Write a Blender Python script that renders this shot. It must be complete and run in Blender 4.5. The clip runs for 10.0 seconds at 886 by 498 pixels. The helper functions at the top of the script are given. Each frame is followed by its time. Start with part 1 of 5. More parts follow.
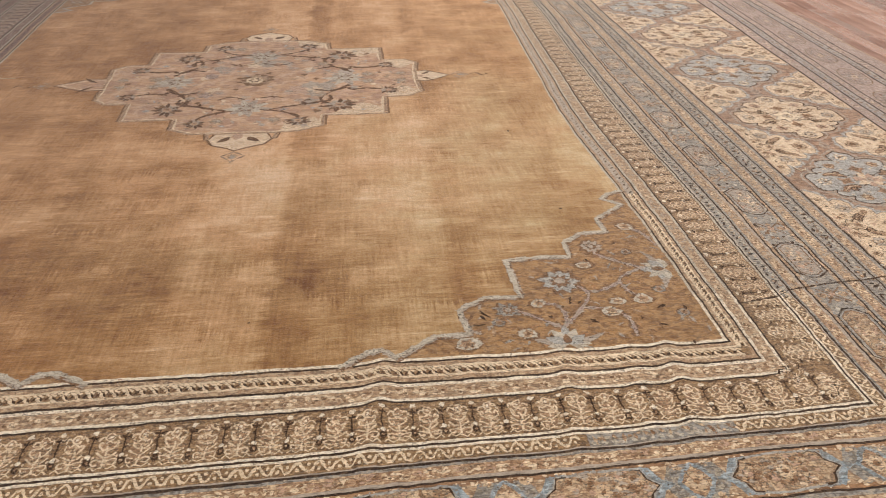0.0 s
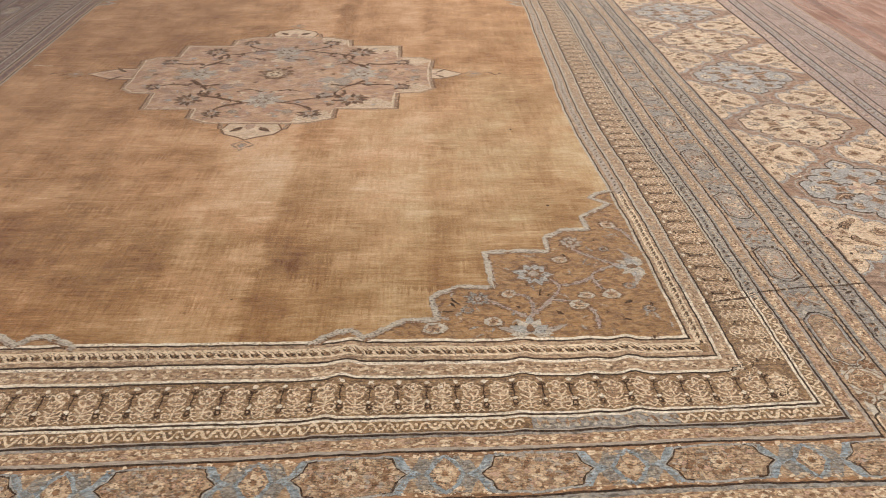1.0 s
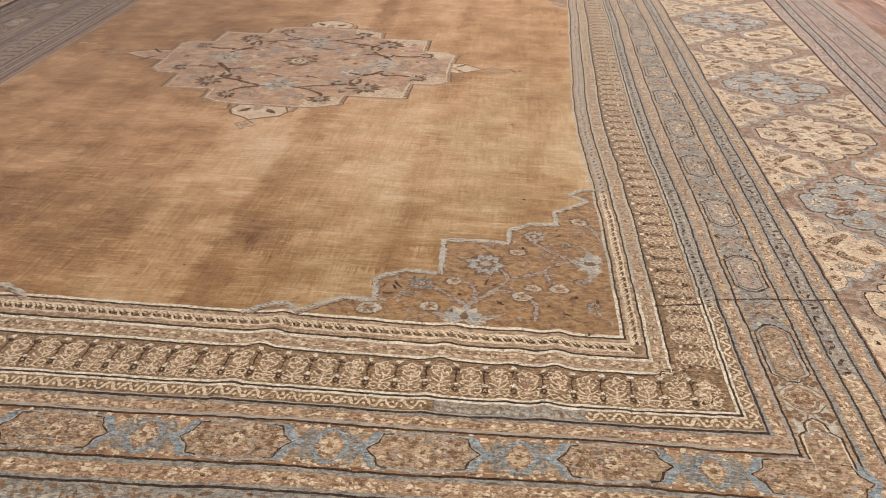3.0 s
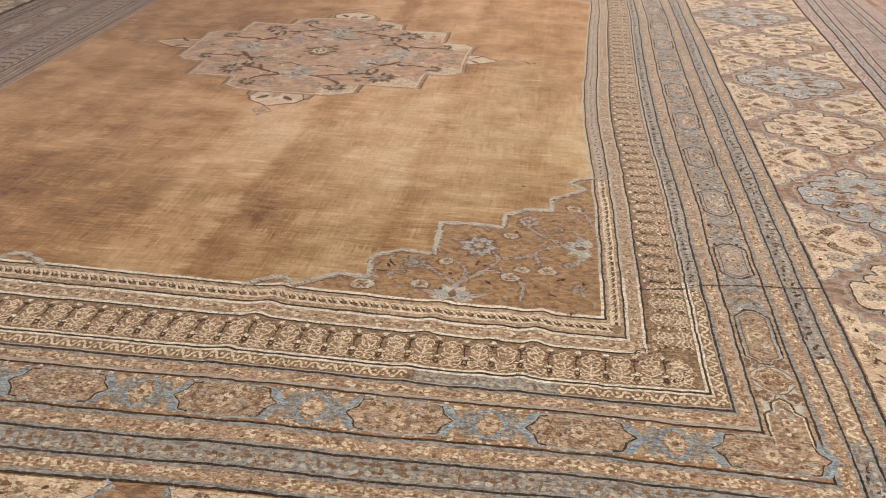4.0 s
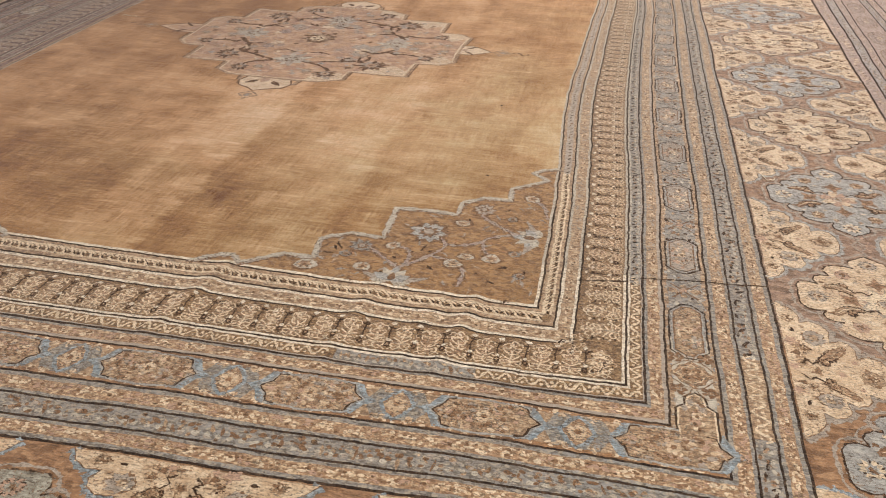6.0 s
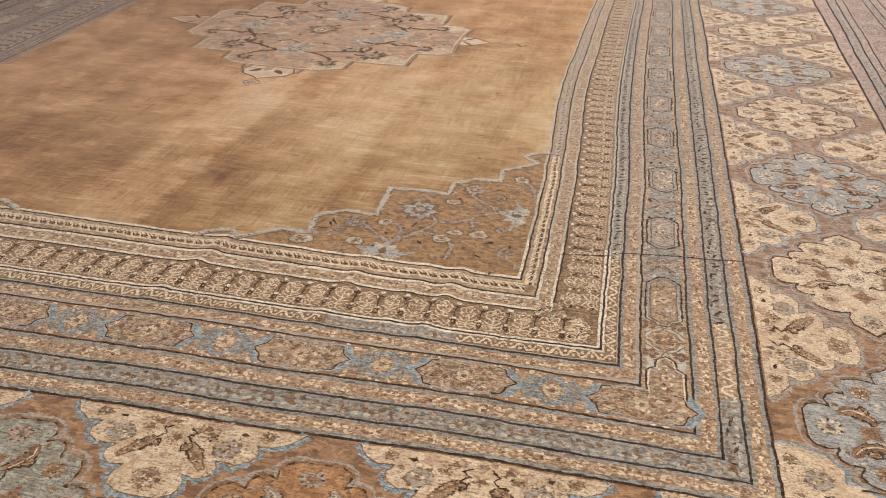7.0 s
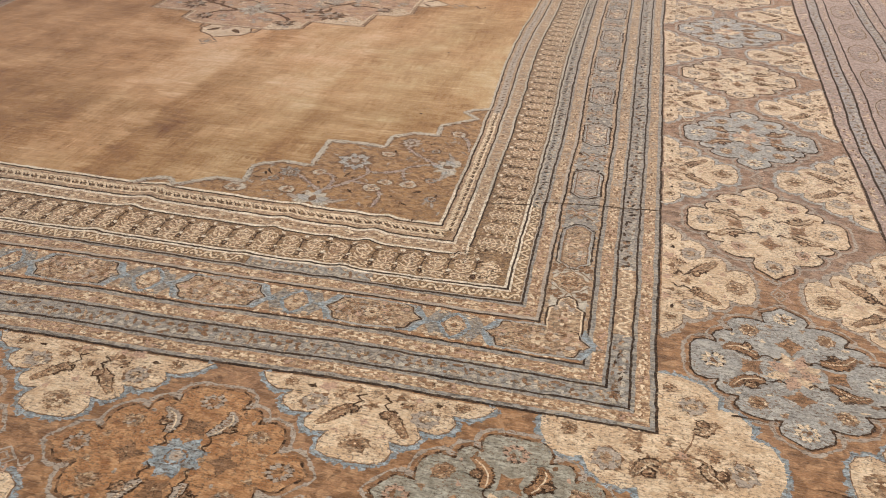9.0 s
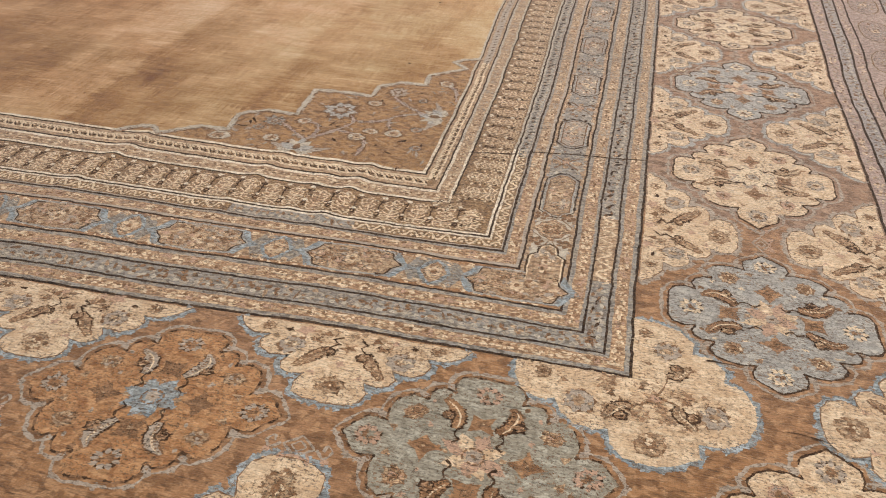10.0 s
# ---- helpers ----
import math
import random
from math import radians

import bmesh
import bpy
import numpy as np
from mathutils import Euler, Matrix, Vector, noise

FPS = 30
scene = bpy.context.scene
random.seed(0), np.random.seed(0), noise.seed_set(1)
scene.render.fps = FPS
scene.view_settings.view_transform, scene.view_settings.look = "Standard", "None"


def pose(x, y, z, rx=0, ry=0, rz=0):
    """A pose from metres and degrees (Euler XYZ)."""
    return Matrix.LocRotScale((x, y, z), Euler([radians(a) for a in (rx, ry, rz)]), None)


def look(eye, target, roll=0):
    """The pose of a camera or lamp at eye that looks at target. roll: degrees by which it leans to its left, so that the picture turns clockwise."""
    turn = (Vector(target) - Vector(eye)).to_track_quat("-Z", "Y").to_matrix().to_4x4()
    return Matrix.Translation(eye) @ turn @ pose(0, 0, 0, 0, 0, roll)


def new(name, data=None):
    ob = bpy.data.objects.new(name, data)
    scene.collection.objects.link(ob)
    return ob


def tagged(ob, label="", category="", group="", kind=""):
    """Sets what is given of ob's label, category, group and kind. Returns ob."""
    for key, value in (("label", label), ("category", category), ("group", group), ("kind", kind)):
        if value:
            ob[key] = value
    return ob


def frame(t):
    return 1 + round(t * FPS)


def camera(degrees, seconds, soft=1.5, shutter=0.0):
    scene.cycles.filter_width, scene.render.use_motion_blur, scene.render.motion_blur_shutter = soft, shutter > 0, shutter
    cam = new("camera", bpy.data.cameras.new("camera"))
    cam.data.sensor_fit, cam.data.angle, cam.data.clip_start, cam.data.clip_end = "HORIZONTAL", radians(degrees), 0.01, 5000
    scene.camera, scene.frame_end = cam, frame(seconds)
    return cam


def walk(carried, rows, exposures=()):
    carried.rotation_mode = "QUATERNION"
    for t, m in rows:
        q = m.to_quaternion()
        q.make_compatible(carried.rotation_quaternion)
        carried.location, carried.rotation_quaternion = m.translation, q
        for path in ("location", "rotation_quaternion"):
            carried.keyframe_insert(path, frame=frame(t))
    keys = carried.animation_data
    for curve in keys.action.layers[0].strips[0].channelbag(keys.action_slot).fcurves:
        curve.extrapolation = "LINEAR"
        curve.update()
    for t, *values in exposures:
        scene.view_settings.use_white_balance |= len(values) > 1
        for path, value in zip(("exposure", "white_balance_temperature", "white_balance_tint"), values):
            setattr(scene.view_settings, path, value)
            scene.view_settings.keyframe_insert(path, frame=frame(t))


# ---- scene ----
cam = camera(60.0, 10.0, soft=1.0)
PATH = [
    (0, (0.205, 0.092, 1.218), (0.39, 1.788, 0.175), 0.4),
    (0.5, (0.298, 0.043, 1.222), (0.423, 1.745, 0.179), 0.6),
    (1, (0.399, -0.017, 1.237), (0.46, 1.69, 0.196), 0.6),
    (1.5, (0.515, 0.01, 1.238), (0.506, 1.72, 0.2), 0.6),
    (2, (0.648, 0.084, 1.212), (0.579, 1.794, 0.178), 0.6),
    (2.5, (0.729, 0.077, 1.193), (0.607, 1.784, 0.158), 0.7),
    (2.7, (0.754, 0.039, 1.174), (0.616, 1.755, 0.151), 0.9),
    (3.8, (0.878, -0.115, 1.188), (0.648, 1.580, 0.152), 0.9),
    (4, (0.919, -0.109, 1.185), (0.666, 1.584, 0.15), 0.8),
    (4.5, (1.029, -0.059, 1.175), (0.74, 1.628, 0.14), 0.8),
    (5, (1.123, -0.027, 1.163), (0.801, 1.653, 0.127), 0.8),
    (5.5, (1.174, -0.046, 1.167), (0.821, 1.627, 0.129), 0.8),
    (5.7, (1.184, -0.060, 1.173), (0.828, 1.609, 0.131), 0.9),
    (6.8, (1.272, -0.175, 1.178), (0.887, 1.481, 0.124), 0.7),
    (7, (1.292, -0.191, 1.168), (0.902, 1.466, 0.119), 0.7),
    (7.5, (1.336, -0.219, 1.177), (0.946, 1.434, 0.122), 0.7),
    (8, (1.406, -0.237, 1.178), (1.02, 1.412, 0.113), 0.8),
    (8.5, (1.473, -0.246, 1.162), (1.089, 1.395, 0.085), 0.9),
    (9, (1.528, -0.244, 1.142), (1.146, 1.38, 0.039), 1.1),
    (9.5, (1.561, -0.242, 1.124), (1.183, 1.355, -0.02), 1.1),
    (10, (1.586, -0.246, 1.112), (1.211, 1.32, -0.074), 1.2),
]
walk(cam, [(t, look(eye, target, roll)) for t, eye, target, roll in PATH])

# ---------------------------------------------------------------- light
world = bpy.data.worlds.new("world")
world.use_nodes = True
world.node_tree.nodes["Background"].inputs["Color"].default_value = (1.0, 0.93, 0.85, 1)
world.node_tree.nodes["Background"].inputs["Strength"].default_value = 0.05
scene.world = world
CEIL = 3.4
# no fixtures are known: lamps added where the carpet needed brightening
for lx, ly, lw, lh, watts in ((2.3, 6.3, 1.8, 4.0, 175), (2.2, 1.6, 1.4, 4.0, 100), (-2.8, 3.0, 1.4, 4.0, 32), (-1.6, -1.3, 3.0, 1.2, 100)):
    lamp_data = bpy.data.lights.new("unseen_ceiling_lamp", "AREA")
    lamp_data.shape, lamp_data.size, lamp_data.size_y = "RECTANGLE", lw, lh
    lamp_data.energy, lamp_data.color = watts, (0.983, 0.98, 0.988)
    new("unseen_ceiling_lamp", lamp_data).matrix_world = pose(lx, ly, CEIL - 0.06)


# ---------------------------------------------------------------- materials
def lin(rgb, k=0.80):
    out = []
    for c in rgb:
        c /= 255
        out.append(k * (c / 12.92 if c < 0.04045 else ((c + 0.055) / 1.055) ** 2.4))
    return (*out, 1)


class Nodes:
    def __init__(self, name):
        self.mat = bpy.data.materials.new(name)
        self.mat.use_nodes = True
        self.tree = self.mat.node_tree
        self.bsdf = self.tree.nodes["Principled BSDF"]

    def add(self, kind, links=None, **props):
        node = self.tree.nodes.new(kind)
        for key, value in props.items():
            node.inputs[key].default_value = value
        for key, src in (links or {}).items():
            self.tree.links.new(src, node.inputs[key])
        return node

    def math(self, op, a, b):
        node = self.tree.nodes.new("ShaderNodeMath")
        node.operation = op
        for i, v in enumerate((a, b)):
            if isinstance(v, (int, float)):
                node.inputs[i].default_value = v
            else:
                self.tree.links.new(v, node.inputs[i])
        return node.outputs[0]

    def mix(self, fac, a, b, mode="MIX"):
        node = self.tree.nodes.new("ShaderNodeMix")
        node.data_type, node.blend_type = "RGBA", mode
        for sock, v in ((node.inputs[0], fac), (node.inputs[6], a), (node.inputs[7], b)):
            if isinstance(v, (int, float, tuple)):
                sock.default_value = v
            else:
                self.tree.links.new(v, sock)
        return node.outputs[2]

    def noise(self, coord, scale, detail=2.0, stretch=None, rough=0.55):
        if stretch:
            coord = self.add("ShaderNodeMapping", {"Vector": coord}, Scale=stretch).outputs[0]
        return self.add("ShaderNodeTexNoise", {"Vector": coord}, Scale=scale, Detail=detail, Roughness=rough).outputs["Fac"]

    def ramp(self, value, lo, hi):
        node = self.tree.nodes.new("ShaderNodeMapRange")
        self.tree.links.new(value, node.inputs[0])
        node.inputs[1].default_value, node.inputs[2].default_value = lo, hi
        return node.outputs[0]


WOOL = {}


def wool(name, rgb, worn, wear=0.6, streak=0.30, fine=0.42, sheen=0.40, hairs=0.45, tint=None, pale=None, deep=None, rubbed_through=False):
    """Hand-knotted wool pile: dye changes, weft streaks, single knots and rubbed spots."""
    if not rubbed_through:
        wool(name, rgb, worn, wear, streak, fine, sheen, hairs, tint, pale, deep, True)
    n = Nodes(name + "_rubbed" if rubbed_through else name)
    co = n.tree.nodes.new("ShaderNodeTexCoord").outputs["Object"]
    blotch = n.ramp(n.noise(co, 2.1, 4.0), 0.3, 0.7)
    patch = n.ramp(n.noise(co, 30.0, 5.0, (1, 1.6, 1)), 0.3, 0.7)
    weft = n.ramp(n.noise(co, 1.0, 4.0, (9, 150, 1)), 0.3, 0.7)
    thread = n.ramp(n.noise(co, 1.0, 2.0, (90, 360, 1)), 0.3, 0.7)
    warp = n.ramp(n.noise(co, 1.0, 2.0, (380, 60, 1)), 0.3, 0.7)
    knot = n.ramp(n.noise(co, 300.0, 3.0), 0.3, 0.7)
    rubbed = n.math("ADD", n.math("MULTIPLY", patch, 0.45), n.math("ADD", n.math("MULTIPLY", weft, 0.30), n.math("MULTIPLY", knot, 0.25)))
    fac = n.math("MULTIPLY", n.ramp(rubbed, 0.38, 0.66), wear)
    colour = n.mix(fac, lin(rgb), lin(worn))
    if tint:
        colour = n.mix(n.math("MULTIPLY", n.ramp(n.noise(co, 1.1, 3.0, (1, 0.8, 1)), 0.42, 0.60), 0.6), colour, lin(tint))
    # flecks of other dyes, a centimetre or so across
    for fleck, shift in ((pale, 0.0), (deep, 3.7)):
        if fleck:
            moved = n.add("ShaderNodeMapping", {"Vector": co}, Location=(shift, shift, shift), Scale=(1, 1.5, 1)).outputs[0]
            tex = n.add("ShaderNodeTexNoise", {"Vector": moved}, Scale=fleck[2], Detail=3.0, Roughness=0.6, Distortion=0.6).outputs["Fac"]
            colour = n.mix(n.math("MULTIPLY", n.ramp(tex, 0.50, 0.57), min(1.0, fleck[1] * 1.5)), colour, lin(fleck[0]))
    value = n.math("ADD", n.math("MULTIPLY", n.math("SUBTRACT", blotch, 0.5), 0.16), 1.0)
    for tex, amount in ((weft, streak), (thread, fine), (warp, fine * 0.45), (knot, fine * 0.8)):
        value = n.math("ADD", value, n.math("MULTIPLY", n.math("SUBTRACT", tex, 0.5), amount))
    # bare weft showing as short dark hairs
    bare = n.ramp(n.noise(co, 1.0, 3.0, (22, 170, 1)), 0.54, 0.68)
    value = n.math("SUBTRACT", value, n.math("MULTIPLY", bare, hairs))
    lint = n.ramp(n.noise(co, 1.0, 3.0, (30, 190, 4)), 0.60, 0.72)
    value = n.math("ADD", value, n.math("MULTIPLY", lint, hairs * 0.6))
    hsv = n.add("ShaderNodeHueSaturation", {"Color": colour, "Value": value})
    n.tree.links.new(hsv.outputs[0], n.bsdf.inputs["Base Color"])
    relief = n.math("ADD", n.math("MULTIPLY", thread, 0.6), n.math("MULTIPLY", knot, 0.5))
    bump = n.add("ShaderNodeBump", {"Height": n.math("ADD", relief, n.math("MULTIPLY", patch, 0.8))}, Strength=0.5, Distance=0.003)
    n.tree.links.new(bump.outputs[0], n.bsdf.inputs["Normal"])
    n.bsdf.inputs["Roughness"].default_value = 0.92
    n.bsdf.inputs["Specular IOR Level"].default_value = 0.15
    n.bsdf.inputs["Sheen Weight"].default_value = sheen
    n.bsdf.inputs["Sheen Roughness"].default_value = 0.45
    n.bsdf.inputs["Sheen Tint"].default_value = (1.0, 0.95, 0.97, 1)
    if rubbed_through:
        # knots lost from the motif, with the ground below showing
        lost = n.ramp(n.noise(co, 1.0, 4.0, (120, 190, 1), 0.7), 0.52, 0.58)
        where = n.ramp(n.noise(co, 1.0, 3.0, (9, 12, 1)), 0.36, 0.62)
        lost = n.math("MULTIPLY", lost, n.math("ADD", n.math("MULTIPLY", where, 0.6), 0.2))
        gap = n.tree.nodes.new("ShaderNodeBsdfTransparent").outputs[0]
        blend = n.tree.nodes.new("ShaderNodeMixShader")
        n.tree.links.new(lost, blend.inputs[0])
        n.tree.links.new(n.bsdf.outputs[0], blend.inputs[1])
        n.tree.links.new(gap, blend.inputs[2])
        n.tree.links.new(blend.outputs[0], n.tree.nodes["Material Output"].inputs["Surface"])
        WOOL[name + "_rubbed"] = n.mat
    else:
        WOOL[name] = n.mat


# how deep the field's tone lies: dyed strips along the carpet's length (x), and measured uneven brightness put into
# both x and y; 0 is palest, 1 deepest
TONE_X = [(-1.70, 0.60), (-1.20, 0.62), (-0.95, 0.68), (-0.80, 0.69), (-0.62, 0.60), (-0.50, 0.66), (-0.38, 0.62), (-0.33, 0.43), (-0.20, 0.41), (-0.10, 0.43), (-0.07, 0.68), (0.03, 0.65),
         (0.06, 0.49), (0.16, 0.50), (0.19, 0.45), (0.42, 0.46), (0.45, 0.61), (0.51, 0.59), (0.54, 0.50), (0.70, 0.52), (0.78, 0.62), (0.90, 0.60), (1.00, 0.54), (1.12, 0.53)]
TONE_Y = [(1.50, 0.62), (1.90, 0.57), (2.05, 0.50), (2.30, 0.40), (2.60, 0.34), (3.00, 0.33), (3.30, 0.41), (3.60, 0.45), (4.10, 0.47), (4.50, 0.42), (5.90, 0.42)]


def field_wool():
    """The plain field: dyed strips with uneven brightness worked into their tone, weft streaks, warp scratches and a
    fold line.
    """
    n = Nodes("field")
    co = n.tree.nodes.new("ShaderNodeTexCoord").outputs["Object"]
    xyz = n.add("ShaderNodeSeparateXYZ", {"Vector": co})
    x, y = xyz.outputs[0], xyz.outputs[1]
    weft = n.ramp(n.noise(co, 1.0, 5.0, (14, 110, 1), 0.68), 0.32, 0.68)
    slub = n.ramp(n.noise(co, 1.0, 6.0, (7, 50, 1), 0.74), 0.36, 0.64)
    scratch = n.ramp(n.noise(co, 1.0, 6.0, (90, 6, 1), 0.74), 0.38, 0.62)
    thread = n.ramp(n.noise(co, 1.0, 2.0, (90, 360, 1)), 0.3, 0.7)
    warp = n.ramp(n.noise(co, 1.0, 2.0, (420, 40, 1)), 0.3, 0.7)
    knot = n.ramp(n.noise(co, 300.0, 3.0), 0.3, 0.7)
    cloud = n.ramp(n.noise(co, 5.0, 8.0, (1, 1.8, 1), 0.70), 0.34, 0.66)
    blotch = n.ramp(n.noise(co, 1.0, 7.0, (4.2, 3.2, 1), 0.62), 0.36, 0.64)
    wide = n.noise(co, 2.2, 4.0, (1, 1, 1))
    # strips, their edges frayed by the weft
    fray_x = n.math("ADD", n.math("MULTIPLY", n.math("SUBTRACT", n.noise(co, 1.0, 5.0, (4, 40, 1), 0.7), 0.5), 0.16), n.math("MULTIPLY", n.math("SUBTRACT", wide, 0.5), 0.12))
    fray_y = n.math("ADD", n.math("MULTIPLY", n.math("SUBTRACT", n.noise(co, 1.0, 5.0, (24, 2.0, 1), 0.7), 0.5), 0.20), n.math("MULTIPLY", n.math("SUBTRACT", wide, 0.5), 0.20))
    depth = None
    for coord, fray, stops in ((x, fray_x, TONE_X), (y, fray_y, TONE_Y)):
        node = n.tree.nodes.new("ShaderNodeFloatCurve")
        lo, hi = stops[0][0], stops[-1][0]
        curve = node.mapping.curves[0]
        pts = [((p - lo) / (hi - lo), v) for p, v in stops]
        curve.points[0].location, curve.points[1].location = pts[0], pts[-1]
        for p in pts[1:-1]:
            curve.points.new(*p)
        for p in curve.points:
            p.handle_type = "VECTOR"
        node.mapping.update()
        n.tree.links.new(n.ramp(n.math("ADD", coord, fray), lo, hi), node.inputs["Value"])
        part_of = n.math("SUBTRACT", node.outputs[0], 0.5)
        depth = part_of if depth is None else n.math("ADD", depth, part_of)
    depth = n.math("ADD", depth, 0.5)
    for tex, amount in ((cloud, 0.24), (blotch, 0.20), (weft, 0.16), (slub, 0.14), (scratch, 0.16)):
        depth = n.math("ADD", depth, n.math("MULTIPLY", n.math("SUBTRACT", tex, 0.5), amount))
    # squarish patches where the knots were retied or rubbed
    moved = n.tree.nodes.new("ShaderNodeVectorMath")
    moved.operation = "ADD"
    n.tree.links.new(co, moved.inputs[0])
    n.tree.links.new(n.add("ShaderNodeCombineXYZ", {"X": n.math("MULTIPLY", slub, 0.07), "Y": n.math("MULTIPLY", scratch, 0.06)}).outputs[0], moved.inputs[1])
    for cells, amount in (((3.2, 2.6, 0.01), 0.14), ((9.0, 8.0, 0.01), 0.15)):
        cell = n.tree.nodes.new("ShaderNodeTexVoronoi")
        cell.distance = "CHEBYCHEV"
        cell.inputs["Scale"].default_value = 1.0
        n.tree.links.new(n.add("ShaderNodeMapping", {"Vector": moved.outputs[0]}, Scale=cells).outputs[0], cell.inputs["Vector"])
        grey = n.tree.nodes.new("ShaderNodeSeparateColor")
        n.tree.links.new(cell.outputs["Color"], grey.inputs[0])
        depth = n.math("ADD", depth, n.math("MULTIPLY", n.math("SUBTRACT", grey.outputs[0], 0.5), amount))
    # the pressed fold: a pale line in the colour stands in for its lit ridge
    fold = n.math("ABSOLUTE", n.math("SUBTRACT", n.math("ADD", x, n.math("MULTIPLY", n.noise(co, 2.0, 3.0), 0.06)), 0.862), 0.0)
    fold = n.math("MULTIPLY", n.ramp(fold, 0.012, 0.002), n.math("MULTIPLY", n.ramp(y, 2.3, 2.9), n.ramp(n.noise(co, 1.0, 4.0, (8, 14, 1)), 0.35, 0.6)))
    depth = n.math("SUBTRACT", depth, n.math("MULTIPLY", fold, 0.10))
    # rubbed weft that shows as short pale lines
    bald = n.math("MULTIPLY", n.ramp(n.noise(co, 1.0, 4.0, (7, 110, 1), 0.6), 0.60, 0.70), n.ramp(n.noise(co, 1.6, 3.0), 0.42, 0.62))
    depth = n.math("SUBTRACT", depth, n.math("MULTIPLY", bald, 0.38))
    # broader washed strands, crossed by rubbed warps
    washed = n.math("MULTIPLY", n.ramp(n.noise(co, 1.0, 5.0, (3.2, 34, 1), 0.66), 0.54, 0.68), n.ramp(n.noise(co, 1.0, 5.0, (5, 2.2, 1), 0.7), 0.44, 0.60))
    depth = n.math("SUBTRACT", depth, n.math("MULTIPLY", washed, 0.30))
    depth = n.math("ADD", n.math("MULTIPLY", depth, 1.06), -0.02)
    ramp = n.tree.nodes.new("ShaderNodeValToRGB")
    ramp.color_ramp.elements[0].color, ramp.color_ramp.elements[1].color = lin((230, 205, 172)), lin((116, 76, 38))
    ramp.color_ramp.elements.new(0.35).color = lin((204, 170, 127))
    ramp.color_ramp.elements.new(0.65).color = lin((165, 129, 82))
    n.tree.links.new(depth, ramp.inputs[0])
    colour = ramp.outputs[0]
    # rosier wool in patches and on the side away from the border; towards the far end pink sheen is tinted in
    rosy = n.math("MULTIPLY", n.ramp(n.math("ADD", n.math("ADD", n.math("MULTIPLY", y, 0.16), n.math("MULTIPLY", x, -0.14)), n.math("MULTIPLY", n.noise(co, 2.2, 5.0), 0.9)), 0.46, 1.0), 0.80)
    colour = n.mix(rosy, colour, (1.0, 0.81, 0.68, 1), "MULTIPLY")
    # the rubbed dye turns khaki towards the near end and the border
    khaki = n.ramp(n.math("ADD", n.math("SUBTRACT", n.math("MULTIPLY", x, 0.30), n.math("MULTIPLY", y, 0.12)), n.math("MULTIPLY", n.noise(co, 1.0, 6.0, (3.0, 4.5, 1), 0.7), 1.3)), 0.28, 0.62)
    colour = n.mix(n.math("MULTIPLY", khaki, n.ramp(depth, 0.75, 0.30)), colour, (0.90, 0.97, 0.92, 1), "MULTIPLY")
    value = 1.0
    for tex, amount in ((thread, 0.26), (warp, 0.20), (knot, 0.22), (weft, -0.08)):
        value = n.math("ADD", n.math("MULTIPLY", n.math("SUBTRACT", tex, 0.5), amount), value)
    bare = n.ramp(n.noise(co, 1.0, 3.0, (22, 170, 1)), 0.56, 0.70)
    value = n.math("SUBTRACT", value, n.math("MULTIPLY", bare, 0.20))
    hsv = n.add("ShaderNodeHueSaturation", {"Color": colour, "Value": value})
    n.tree.links.new(hsv.outputs[0], n.bsdf.inputs["Base Color"])
    bump = n.add("ShaderNodeBump", {"Height": n.math("ADD", n.math("MULTIPLY", thread, 0.6), n.math("MULTIPLY", knot, 0.5))}, Strength=0.5, Distance=0.003)
    n.tree.links.new(bump.outputs[0], n.bsdf.inputs["Normal"])
    n.bsdf.inputs["Roughness"].default_value = 0.92
    n.bsdf.inputs["Specular IOR Level"].default_value = 0.15
    n.bsdf.inputs["Sheen Weight"].default_value = 0.34
    n.bsdf.inputs["Sheen Roughness"].default_value = 0.45
    n.bsdf.inputs["Sheen Tint"].default_value = (1.0, 0.90, 0.90, 1)
    WOOL["field"] = n.mat


field_wool()
wool("corner_ground", (176, 136, 88), (136, 98, 56), 0.8, 0.30, 0.36, hairs=0.35, tint=(168, 130, 84), pale=((186, 152, 110), 0.3, 40), deep=((106, 72, 44), 0.4, 48))
wool("medallion_ground", (200, 162, 124), (174, 132, 98), 0.6, 0.3, 0.32, hairs=0.35, pale=((210, 178, 148), 0.45, 12), deep=((158, 118, 94), 0.42, 16))
wool("ivory", (252, 240, 216), (222, 202, 170), 0.5, 0.20, 0.35, hairs=0.25, deep=((190, 164, 132), 0.3, 60))
wool("pale_grey", (206, 196, 176), (176, 162, 140), 0.7, 0.20, 0.45, hairs=0.35)
wool("cream", (224, 198, 163), (202, 170, 132), 0.6, 0.24, 0.34, sheen=0.55, hairs=0.28, pale=((244, 222, 188), 0.4, 40), deep=((192, 158, 120), 0.32, 22))
wool("pale_cream", (242, 220, 186), (206, 178, 142), 0.55, 0.22, 0.36, hairs=0.35)
wool("dark", (50, 38, 30), (92, 71, 56), 0.5, 0.25, 0.45, sheen=0.12, pale=((112, 90, 68), 0.3, 70))
wool("dark_brown", (66, 46, 30), (98, 74, 52), 0.6, 0.25, 0.45, sheen=0.15)
wool("band_brown", (134, 102, 68), (160, 127, 88), 0.6, 0.25, 0.45, pale=((182, 152, 112), 0.5, 105), deep=((88, 66, 44), 0.5, 95))
wool("tan", (181, 146, 112), (155, 120, 87), 0.6, 0.25, 0.4, pale=((218, 190, 152), 0.65, 72), deep=((122, 90, 64), 0.5, 80))
wool("dun", (174, 142, 109), (188, 158, 122), 0.6, 0.25, 0.4, pale=((210, 186, 152), 0.5, 66), deep=((116, 90, 68), 0.45, 74))
